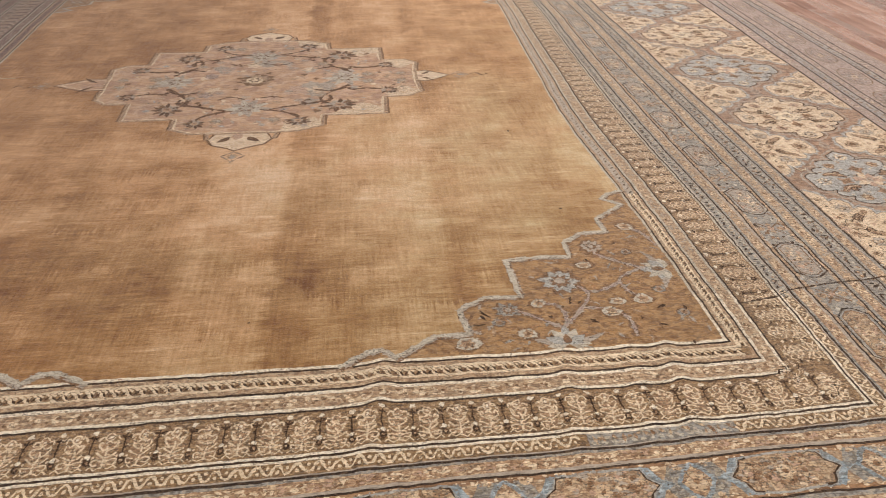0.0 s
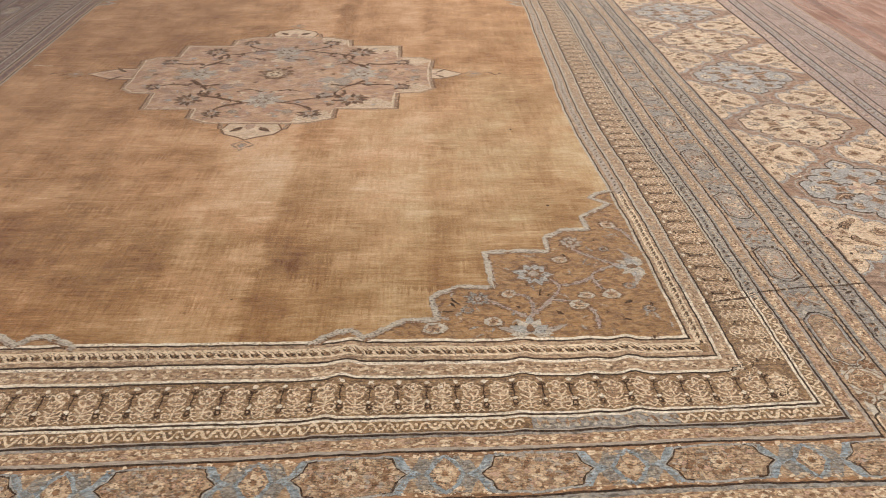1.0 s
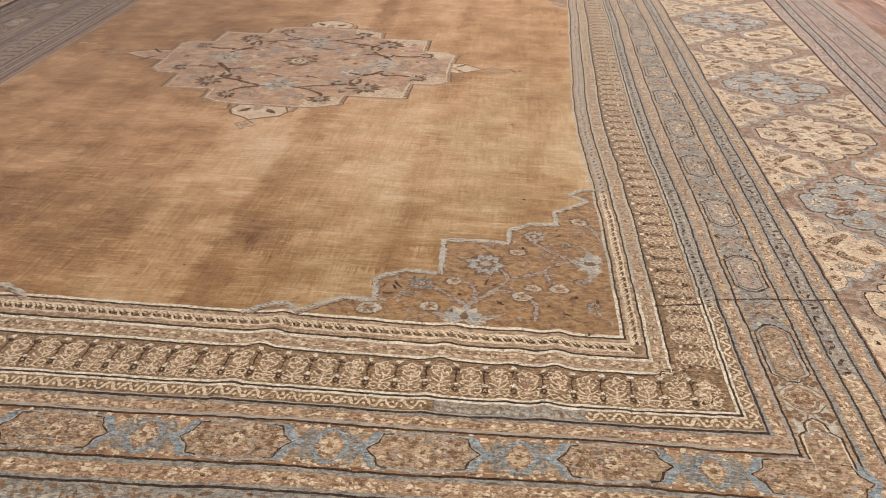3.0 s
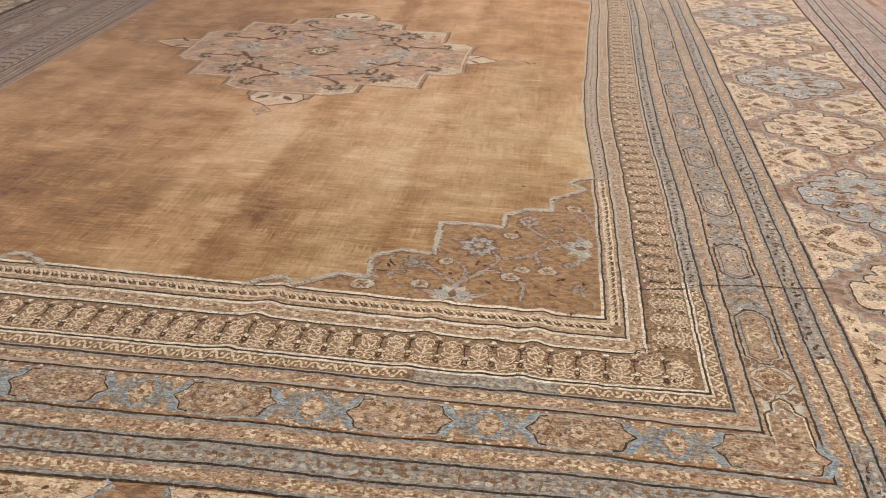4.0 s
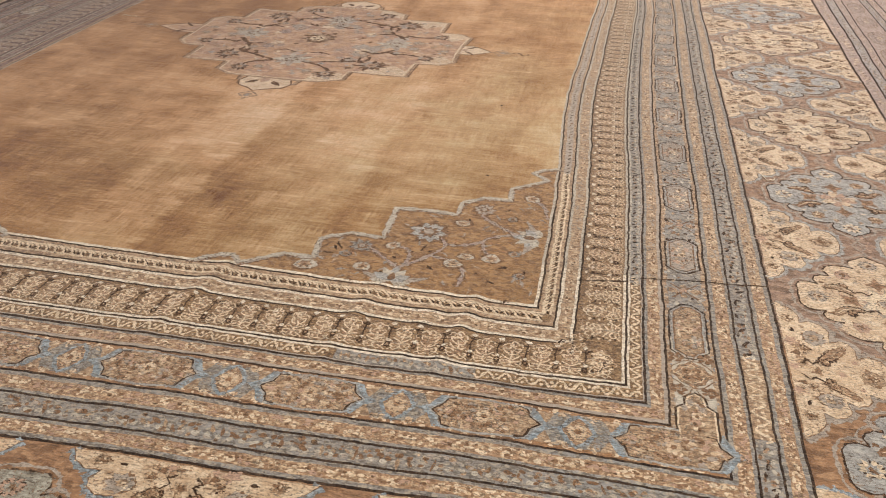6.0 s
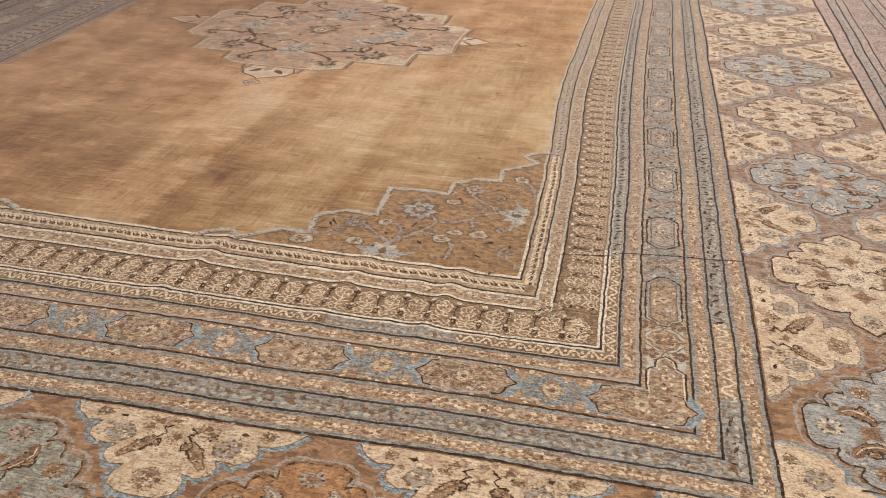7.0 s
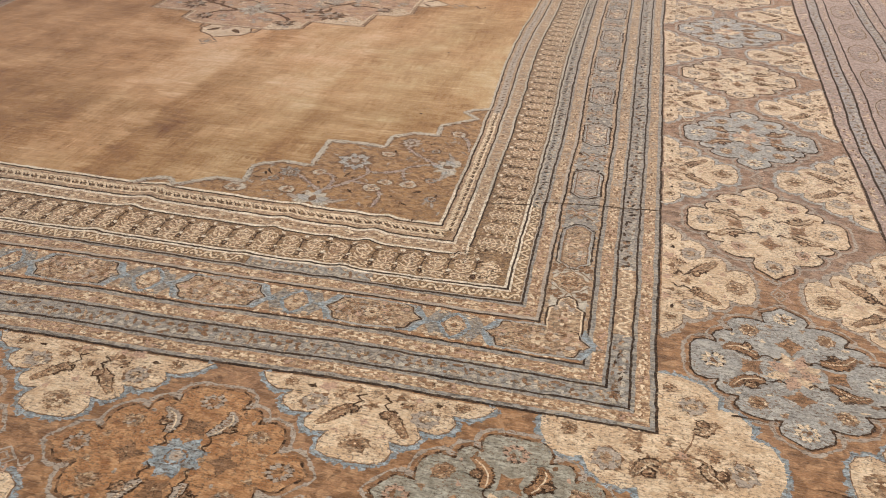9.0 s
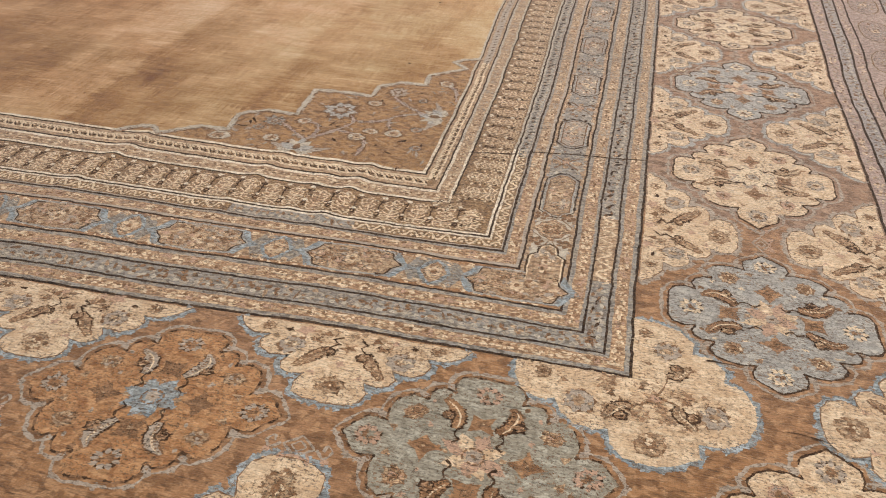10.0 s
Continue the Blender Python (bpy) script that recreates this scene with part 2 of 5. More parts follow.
wool("rust", (170, 127, 87), (134, 96, 62), 0.75, 0.28, 0.42, hairs=0.45, tint=(158, 124, 96), pale=((194, 154, 114), 0.38, 34), deep=((112, 80, 52), 0.45, 26))
wool("mauve", (183, 157, 143), (154, 129, 115), 0.7, 0.25, 0.4, pale=((196, 178, 162), 0.5, 60), deep=((108, 90, 80), 0.45, 70))
# left border only: darker, with its distant lilac sheen mixed into the colour
wool("plum", (146, 116, 104), (116, 90, 80), 0.7, 0.25, 0.4, sheen=0.3, pale=((178, 150, 136), 0.5, 60), deep=((92, 68, 60), 0.5, 75))
wool("mauve_grey", (170, 162, 155), (142, 132, 125), 0.7, 0.25, 0.4, pale=((188, 178, 168), 0.5, 60), deep=((100, 90, 82), 0.5, 80))
wool("faded_rust", (166, 129, 98), (136, 102, 74), 0.75, 0.28, 0.42, hairs=0.4, tint=(150, 126, 108), pale=((186, 156, 128), 0.38, 34), deep=((110, 84, 62), 0.45, 26))
wool("orange", (190, 144, 99), (157, 111, 71), 0.7, 0.3, 0.36, hairs=0.35, pale=((206, 164, 120), 0.35, 38), deep=((136, 90, 54), 0.4, 34))
wool("slate", (163, 160, 152), (138, 132, 122), 0.7, 0.25, 0.4, tint=(149, 139, 127), pale=((186, 172, 148), 0.5, 70), deep=((104, 94, 82), 0.5, 82))
wool("slate_blue", (180, 178, 169), (154, 149, 139), 0.7, 0.26, 0.32, sheen=0.55, hairs=0.3, pale=((198, 192, 178), 0.45, 36), deep=((134, 128, 118), 0.4, 46))
wool("sage", (168, 162, 144), (148, 140, 122), 0.7, 0.26, 0.32, pale=((192, 188, 170), 0.45, 36), deep=((132, 124, 106), 0.4, 46))
wool("sky", (143, 157, 162), (157, 160, 155), 0.8, 0.28, 0.4, pale=((186, 196, 198), 0.5, 45), deep=((122, 118, 110), 0.45, 60))
wool("ash", (186, 172, 154), (154, 138, 120), 0.7, 0.25, 0.42)
wool("pink", (200, 166, 140), (178, 144, 117), 0.7, 0.3, 0.5)
wool("vine_brown", (104, 76, 56), (136, 104, 78), 0.7, 0.3, 0.5, sheen=0.15, hairs=0.35)
wool("brown", (130, 98, 70), (158, 124, 94), 0.7, 0.3, 0.6, sheen=0.2)


def plain(name, rgb, rough, grain=0.06, scale=3.0):
    n = Nodes(name)
    co = n.tree.nodes.new("ShaderNodeTexCoord").outputs["Object"]
    v = n.math("ADD", n.math("MULTIPLY", n.math("SUBTRACT", n.noise(co, scale, 5.0), 0.5), grain * 2), 1.0)
    hsv = n.add("ShaderNodeHueSaturation", {"Value": v}, Color=lin(rgb, 1.0))
    n.tree.links.new(hsv.outputs[0], n.bsdf.inputs["Base Color"])
    bump = n.add("ShaderNodeBump", {"Height": n.noise(co, 160.0, 2.0)}, Strength=0.1, Distance=0.002)
    n.tree.links.new(bump.outputs[0], n.bsdf.inputs["Normal"])
    n.bsdf.inputs["Roughness"].default_value = rough
    return n.mat


def oak():
    n = Nodes("oak")
    co = n.tree.nodes.new("ShaderNodeTexCoord").outputs["Object"]
    info = n.tree.nodes.new("ShaderNodeObjectInfo").outputs["Random"]
    isle = n.tree.nodes.new("ShaderNodeNewGeometry").outputs["Random Per Island"]
    pick = n.math("FRACT", n.math("ADD", info, isle), 0.0)
    grain = n.noise(co, 1.0, 5.0, (24, 1.6, 1))
    pores = n.noise(co, 1.0, 3.0, (300, 9, 1))
    # pale pinkish planks and streaks: wood tone with the varnish's reflections coloured in
    base = n.mix(pick, lin((94, 56, 36), 1), lin((166, 126, 104), 1))
    base = n.mix(n.math("MULTIPLY", n.ramp(grain, 0.40, 0.66), 0.7), base, lin((164, 128, 112), 1))
    base = n.mix(n.math("MULTIPLY", n.ramp(n.noise(co, 3.0, 5.0, (1.6, 0.7, 1)), 0.5, 0.66), 0.6), base, lin((100, 56, 30), 1))
    base = n.mix(n.math("MULTIPLY", n.ramp(pores, 0.5, 0.75), 0.45), base, lin((84, 46, 28), 1))
    n.tree.links.new(base, n.bsdf.inputs["Base Color"])
    n.tree.links.new(n.math("ADD", n.math("MULTIPLY", n.ramp(n.noise(co, 1.0, 5.0, (5.0, 1.2, 1)), 0.4, 0.62), 0.45), 0.10), n.bsdf.inputs["Roughness"])
    n.bsdf.inputs["Coat Weight"].default_value, n.bsdf.inputs["Coat Roughness"].default_value = 0.3, 0.12
    bump = n.add("ShaderNodeBump", {"Height": n.math("ADD", pores, n.math("MULTIPLY", grain, 1.5))}, Strength=0.22, Distance=0.002)
    n.tree.links.new(bump.outputs[0], n.bsdf.inputs["Normal"])
    return n.mat


OAK = oak()
PLASTER = plain("plaster", (238, 233, 228), 0.85)
CEILING = plain("ceiling_paint", (236, 232, 224), 0.9)
SKIRTING = plain("skirting_paint", (226, 220, 208), 0.5)

# ---------------------------------------------------------------- room
BASE = -0.014
X0, X1, Y0, Y1 = -6.4, 5.6, -3.6, 9.4


def slab(name, lo, hi, mat, parent=None, bevel=0.0):
    bm = bmesh.new()
    bmesh.ops.create_cube(bm, size=1)
    for v in bm.verts:
        v.co = Vector([lo[i] + (v.co[i] + 0.5) * (hi[i] - lo[i]) for i in range(3)])
    if bevel:
        bmesh.ops.bevel(bm, geom=bm.edges[:], offset=bevel, segments=2, affect="EDGES", profile=0.5)
    me = bpy.data.meshes.new(name)
    bm.to_mesh(me)
    bm.free()
    me.materials.append(mat)
    ob = new(name, me)
    ob.parent = parent
    return ob


floor = tagged(slab("floor", (X0, Y0, BASE - 0.12), (X1, Y1, BASE - 0.02), OAK), "reddish oak strip floor under the carpet", "floor", kind="structure")
for wname, lo, hi in (("wall_north", (X0, Y1, BASE - 0.02), (X1, Y1 + 0.15, CEIL)), ("wall_south", (X0, Y0 - 0.15, BASE - 0.02), (X1, Y0, CEIL)),
                      ("wall_west", (X0 - 0.15, Y0 - 0.15, BASE - 0.02), (X0, Y1 + 0.15, CEIL)), ("wall_east", (X1, Y0 - 0.15, BASE - 0.02), (X1 + 0.15, Y1 + 0.15, CEIL))):
    tagged(slab(wname, lo, hi, PLASTER), "plain light plaster wall", "wall", kind="structure")
tagged(slab("ceiling", (X0 - 0.15, Y0 - 0.15, CEIL), (X1 + 0.15, Y1 + 0.15, CEIL + 0.12), CEILING), "plain white ceiling", "ceiling", kind="structure")
for bname, lo, hi in (("baseboard", (X0, Y1 - 0.018, BASE), (X1, Y1, 0.11)), ("baseboard", (X1 - 0.018, Y0, BASE), (X1, Y1 - 0.018, 0.11)),
                      ("baseboard", (X0, Y0, BASE), (X0 + 0.018, Y1 - 0.018, 0.11))):
    tagged(slab(bname, lo, hi, SKIRTING, bevel=0.004), "painted skirting board", "baseboard", kind="structure")

# ---------------------------------------------------------------- the carpet's plan
# u runs along the short side, v along the long side, from the inner corner of the border; b is the distance outwards from it
AX, AY = 1.107, 1.560
U0, U1, V0, V1 = -2.68, 0.0, 0.0, 4.30
KV = 1.11
LIFT = 0.0004
RND = random.Random(5)


def value_noise(x, y, seed):
    xi, yi = np.floor(x).astype(np.int64), np.floor(y).astype(np.int64)
    fx, fy = x - xi, y - yi
    fx, fy = fx * fx * (3 - 2 * fx), fy * fy * (3 - 2 * fy)

    def h(a, b):
        k = (a * 374761393 + b * 668265263 + seed * 974634777) & 0xFFFFFFFF
        k = ((k ^ (k >> 13)) * 1274126177) & 0xFFFFFFFF
        return ((k ^ (k >> 16)) & 0xFFFF) / 32767.5 - 1
    top = h(xi, yi) * (1 - fx) + h(xi + 1, yi) * fx
    low = h(xi, yi + 1) * (1 - fx) + h(xi + 1, yi + 1) * fx
    return top * (1 - fy) + low * fy


def bell(x, at, wide):
    return np.exp(-((x - at) / wide) ** 2)


NEAR_AT = (-1.30, -0.85, -0.659, -0.598, -0.542, -0.481, -0.352, -0.295, -0.249, -0.108, -0.050, -0.003, 0.10)
NEAR_BY = (0.0, 0.0, -0.010, -0.015, -0.013, -0.013, -0.021, -0.027, -0.022, -0.034, -0.028, -0.010, 0.0)
MITRE_BY = (0.0, 0.0, 0.002, -0.004, -0.006, -0.008, -0.012, -0.007, -0.004, -0.024, -0.024, -0.010, 0.0)


def lay(uv, layer):
    """From the plan to the room: the weave's drift, the uneven loom lines and the low ripples of the lying carpet."""
    u, v = uv[:, 0], uv[:, 1]
    pull = np.clip(1 - u / 0.5, 0, 1) * np.clip(1 + u / 0.8, 0, 1)
    du = -0.054 * bell(v, 1.6, np.where(v < 1.6, 0.8, 1.4)) * pull
    # the left border was woven wider and leans a little, the outer edge swings out
    du = du - 0.27 * np.clip(U0 - u, 0, 0.6) - 0.05 * (v - 1.9) * np.clip((-u - 1.9) / 0.7, 0, 1)
    du = du + np.interp(u, (0.9, 1.21, 1.256, 1.346, 1.53, 1.8), (0.0, 0.070, 0.098, 0.102, 0.045, 0.050)) * np.clip((v - 0.9) / 2.2, 0, 1.4)
    # the near border's stripes are spaced unevenly, and the border widens away from the corner
    inside = np.clip(1 - np.clip(u, 0, None) / np.clip(-v / 1.11, 0.02, None), 0, 1)
    dv = np.interp(v, NEAR_AT, NEAR_BY) * inside + np.interp(v, NEAR_AT, MITRE_BY) * (1 - inside) + np.clip(u, -2.2, 0) * (0.0075 * np.clip(1 - v / 0.7, 0, 1) + 0.065 * np.clip(-v, 0, 1.1))
    ridge = sum(k * bell(u, at + 0.15 * (v + 0.1), 0.028) for at, k in ((-0.905, 1.0), (-0.455, 0.7), (-0.285, 0.5), (-0.185, 1.0)))
    near = np.clip((v + 0.34) / 0.14, 0, 1) * np.clip((0.10 - v) / 0.08, 0, 1)
    low = np.clip((v + 0.34) / 0.14, 0, 1) * np.clip(-v / 0.08, 0, 1)
    dv = dv + 0.010 * ridge * near
    z = 0.0035 * ridge * low
    for cell, amount, seed in ((0.35, 0.0050, 1), (0.09, 0.0022, 3), (0.028, 0.0014, 5), (0.009, 0.0014, 8)):
        du = du + amount * value_noise(u / cell, v / cell, seed)
        dv = dv + amount * value_noise(u / cell + 7.3, v / cell, seed + 1)
    return np.column_stack((AX + u + du, AY + v + dv, z + layer * LIFT))


class Sheet:
    """Collects flat woven shapes of one part."""

    def __init__(self, fray=0.0):
        self.pts, self.lay, self.faces, self.mats, self.fray, self.flat = [], [], [], [], fray, None

    def poly(self, pts, mat, layer, exact=False):
        at = len(self.pts)
        if not exact:
            layer += RND.uniform(0, 0.3)
            if layer > 0.7:
                mat += "_rubbed"
            pts = dense(pts, 0.008)
        self.pts.extend(pts)
        self.lay.extend([layer] * len(pts))
        self.faces.append(tuple(range(at, at + len(pts))))
        self.mats.append(mat)
        if self.fray and len(pts) > 6:
            # single knots of the neighbouring dye along the edge
            for x, y in pts:
                if RND.random() < self.fray:
                    at = len(self.pts)
                    r, t = RND.uniform(0.0010, 0.0026), RND.uniform(0, 1.3)
                    x, y = x + RND.uniform(-0.002, 0.002), y + RND.uniform(-0.002, 0.002)
                    self.pts.extend([(x + 1.5 * r * math.cos(t + 1.257 * k), y + r * math.sin(t + 1.257 * k)) for k in range(5)])
                    self.lay.extend([layer + RND.uniform(0.02, 0.3)] * 5)
                    self.faces.append(tuple(range(at, at + 5)))
                    self.mats.append(mat)

    def build(self, name, parent, label="", kind=""):
        names = sorted(set(self.mats))
        me = bpy.data.meshes.new(name)
        where = lay(np.array(self.pts, float), np.array(self.lay, float))
        if self.flat is not None:
            where[:, 2] = self.flat
        me.from_pydata(where.tolist(), [], self.faces)
        for m in names:
            me.materials.append(WOOL[m])
        me.polygons.foreach_set("material_index", [names.index(m) for m in self.mats])
        me.update()
        ob = new(name, me)
        ob.parent = parent
        return tagged(ob, label, kind=kind)




def mapped(origin, ex, ey):
    """A place on the carpet for local (p, q)."""
    return lambda p, q: (origin[0] + p * ex[0] + q * ey[0], origin[1] + p * ex[1] + q * ey[1])


def ring(to, p, q, rp, rq=None, n=10, wob=0.12, turn=0.0):
    rq = rp if rq is None else rq
    out = []
    for i in range(n):
        a = turn + 2 * math.pi * i / n
        k = 1 + RND.uniform(-wob, wob)
        out.append(to(p + rp * k * math.cos(a), q + rq * k * math.sin(a)))
    return out


def smooth(pts, steps=4, closed=False):
    """Catmull-Rom through the points."""
    n, out = len(pts), []
    for i in range(n if closed else n - 1):
        a, b, c, d = (pts[(i + k) % n] if closed else pts[min(max(i + k, 0), n - 1)] for k in (-1, 0, 1, 2))
        for s in range(steps):
            t = s / steps
            out.append(tuple(0.5 * (2 * b[j] + (c[j] - a[j]) * t + (2 * a[j] - 5 * b[j] + 4 * c[j] - d[j]) * t * t + (3 * b[j] - a[j] - 3 * c[j] + d[j]) * t ** 3) for j in (0, 1)))
    if not closed:
        out.append(pts[-1])
    return out


def dense(pts, step, closed=True):
    out, n = [], len(pts)
    for i in range(n if closed else n - 1):
        a, b = pts[i], pts[(i + 1) % n]
        k = max(1, math.ceil(math.dist(a, b) / step - 0.01))
        out += [(a[0] + (b[0] - a[0]) * j / k, a[1] + (b[1] - a[1]) * j / k) for j in range(k)]
    if not closed:
        out.append(pts[-1])
    return out


def stroke(sheet, to, pts, width, mat, layer, closed=False, wob=0.2):
    """A woven line as one ribbon of short quads; pts in local (p, q)."""
    pts = [to(*p) for p in pts]
    n = len(pts)
    left, right = [], []
    for i in range(n):
        a, b = (pts[i - 1], pts[(i + 1) % n]) if closed else (pts[max(i - 1, 0)], pts[min(i + 1, n - 1)])
        dx, dy = b[0] - a[0], b[1] - a[1]
        k = width * (1 + RND.uniform(-wob, wob)) / 2 / max(math.hypot(dx, dy), 1e-9)
        left.append((pts[i][0] - dy * k, pts[i][1] + dx * k))
        right.append((pts[i][0] + dy * k, pts[i][1] - dx * k))
    for i in range(n if closed else n - 1):
        j = (i + 1) % n
        sheet.poly([right[i], right[j], left[j], left[i]], mat, layer)


def grown(pts, d):
    """A closed outline moved outwards by d."""
    n, out = len(pts), []
    area = sum(pts[i][0] * pts[(i + 1) % n][1] - pts[(i + 1) % n][0] * pts[i][1] for i in range(n))
    s = 1 if area > 0 else -1
    for i in range(n):
        a, b = pts[i - 1], pts[(i + 1) % n]
        dx, dy = b[0] - a[0], b[1] - a[1]
        k = s * d / max(math.hypot(dx, dy), 1e-9)
        out.append((pts[i][0] + dy * k, pts[i][1] - dx * k))
    return out


def fill(sheet, to, pts, mat, layer):
    sheet.poly([to(*p) for p in pts], mat, layer)


def blob(sheet, to, p, q, r, mat, layer, long=1.0):
    sheet.poly(ring(to, p, q, r * long, r, RND.choice((6, 7, 8)), 0.30, RND.uniform(0, 1)), mat, layer)


def rosette(sheet, to, p, q, r, petals, petal_mat, eye_mat, layer, n=8, ringmat=None):
    if ringmat:
        sheet.poly(ring(to, p, q, r * 1.12, None, 14, 0.08), ringmat, layer)
    for i in range(n):
        a = 2 * math.pi * (i + 0.3) / n
        sheet.poly(ring(to, p + 0.66 * r * math.cos(a), q + 0.66 * r * math.sin(a), r * petals, None, 7, 0.25), petal_mat, layer + 1)
    sheet.poly(ring(to, p, q, r * 0.34, None, 8, 0.2), eye_mat, layer + 2)


def leaf(sheet, to, p, q, a, long, wide, mat, layer, bend=0.0):
    """A pointed leaf from (p, q) in the direction a (degrees)."""
    a = math.radians(a)
    side = [(0, 0), (0.25, 0.42), (0.5, 0.5), (0.78, 0.3), (1, 0), (0.78, -0.3), (0.5, -0.5), (0.25, -0.42)]
    pts = []
    for x, y in side:
        x, y = x * long, y * wide + bend * long * x * x
        pts.append(to(p + x * math.cos(a) - y * math.sin(a), q + x * math.sin(a) + y * math.cos(a)))
    sheet.poly(pts, mat, layer)


def star(sheet, to, p, q, r, mat, layer, turn=0.0, points=4, waist=0.52):
    pts = []
    for i in range(2 * points):
        a, k = turn + math.pi * i / points, (1 if i % 2 == 0 else waist) * RND.uniform(0.85, 1.15)
        pts.append(to(p + r * k * math.cos(a), q + r * k * math.sin(a)))
    sheet.poly(pts, mat, layer)


SIDES = ("near", "right", "far", "left")


def span(side, b):
    return (U0 - b, U1 + b) if side in ("near", "far") else (V0 - KV * b, V1 + KV * b)


def place(side, a, b):
    if side == "near":
        return (a, V0 - KV * b)
    if side == "far":
        return (a, V1 + KV * b)
    return (U1 + b, a) if side == "right" else (U0 - b, a)


def along(side, a, b):
    """Local frame on a border side: p along it, q outwards, origin at (a, b)."""
    o = place(side, a, b)
    return mapped(o, (1, 0) if side in ("near", "far") else (0, 1), {"near": (0, -KV), "far": (0, KV), "right": (1, 0), "left": (-1, 0)}[side])


def stripe(sheet, b0, b1, mat, step=0.012, layer=0):
    """One ring of the border; mat is a name or a function of (side, a)."""
    for side in SIDES:
        lo0, hi0 = span(side, b0)
        lo1, hi1 = span(side, b1)
        k0, k1 = math.ceil(max(lo0, lo1) / step), math.floor(min(hi0, hi1) / step)
        inner = [lo0] + [k * step for k in range(k0, k1 + 1)] + [hi0]
        outer = [lo1] + [k * step for k in range(k0, k1 + 1)] + [hi1]
        for i in range(len(inner) - 1):
            quad = [place(side, inner[i], b0), place(side, inner[i + 1], b0), place(side, outer[i + 1], b1), place(side, outer[i], b1)]
            if side in ("near", "left"):
                quad.reverse()
            sheet.poly(quad, mat if isinstance(mat, str) else mat(side, inner[i]), layer, True)


rug = tagged(new("carpet"), "huge worn antique wool carpet, tan field, blue-grey floral border", "carpet")
rug.location = (0, 0, 0)

# backing with the carpet's thickness
backing = Sheet()
OUT = 1.71
us, vs = np.arange(U0 - OUT, U1 + OUT + 1e-6, (U1 - U0 + 2 * OUT) / 60), np.arange(V0 - KV * OUT, V1 + KV * OUT + 1e-6, (V1 - V0 + 2 * KV * OUT) / 80)
for i in range(60):
    for j in range(80):
        backing.poly([(us[i], vs[j]), (us[i + 1], vs[j]), (us[i + 1], vs[j + 1]), (us[i], vs[j + 1])], "band_brown", -4, True)
backing.flat = -0.006
backing.build("backing", rug, "woven carpet back")


def selvedge(side):
    """The overcast cord along one edge, down to the floor."""
    lo, hi = span(side, OUT)
    n = int((hi - lo) / 0.03)
    prof = [(-0.006, 0.2), (0.0, 0.6), (0.007, -1.0), (0.010, -5.0), (0.010, -11.0), (0.0, -16.5)]
    pts, lays, faces = [], [], []
    for i in range(n + 1):
        for db, z in prof:
            pts.append(place(side, lo + (hi - lo) * i / n, OUT + db))
            lays.append(z + RND.uniform(-0.4, 0.4))
    m = len(prof)
    for i in range(n):
        for j in range(m - 1):
            k = i * m + j
            faces.append((k, k + 1, k + m + 1, k + m) if side in ("near", "left") else (k, k + m, k + m + 1, k + 1))
    me = bpy.data.meshes.new("selvedge")
    me.from_pydata(lay(np.array(pts, float), np.array(lays, float)).tolist(), [], faces)
    me.materials.append(WOOL["dun"])
    ob = new("selvedge", me)
    ob.parent = rug


for side in SIDES:
    selvedge(side)

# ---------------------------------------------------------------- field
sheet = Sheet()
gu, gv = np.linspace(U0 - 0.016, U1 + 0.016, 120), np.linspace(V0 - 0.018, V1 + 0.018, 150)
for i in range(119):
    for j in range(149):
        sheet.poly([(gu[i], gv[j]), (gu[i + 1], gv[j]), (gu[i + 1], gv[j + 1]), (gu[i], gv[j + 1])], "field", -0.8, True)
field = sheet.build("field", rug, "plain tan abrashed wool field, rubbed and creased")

# spandrels in the four corners
STAIR = [(-1.000, 0.0), (-0.965, 0.022), (-0.928, 0.044), (-0.892, 0.046), (-0.858, 0.016), (-0.752, 0.087), (-0.663, 0.090), (-0.675, 0.188), (-0.650, 0.213),
         (-0.596, 0.247), (-0.498, 0.243), (-0.506, 0.431), (-0.395, 0.439), (-0.308, 0.434), (-0.307, 0.514), (-0.242, 0.563), (-0.153, 0.563),
         (-0.158, 0.642), (-0.035, 0.737), (-0.095, 0.783), (-0.060, 0.815), (0.0, 0.840)]
VINES = [[(-0.415, 0.03), (-0.408, 0.098), (-0.384, 0.125), (-0.342, 0.178), (-0.312, 0.223), (-0.311, 0.254), (-0.330, 0.285)],
         [(-0.311, 0.254), (-0.270, 0.251), (-0.211, 0.281), (-0.185, 0.315), (-0.109, 0.349), (-0.056, 0.346)],
         [(-0.205, 0.285), (-0.188, 0.237), (-0.160, 0.207)], [(-0.109, 0.349), (-0.163, 0.385), (-0.222, 0.439), (-0.229, 0.470)],
         [(-0.540, 0.183), (-0.509, 0.176), (-0.435, 0.113), (-0.408, 0.098)], [(-0.445, 0.209), (-0.410, 0.199), (-0.394, 0.151), (-0.402, 0.106)],
         [(-0.342, 0.178), (-0.280, 0.165), (-0.250, 0.150), (-0.229, 0.110), (-0.232, 0.046)], [(-0.078, 0.583), (-0.045, 0.555), (-0.032, 0.521), (-0.020, 0.47)]]
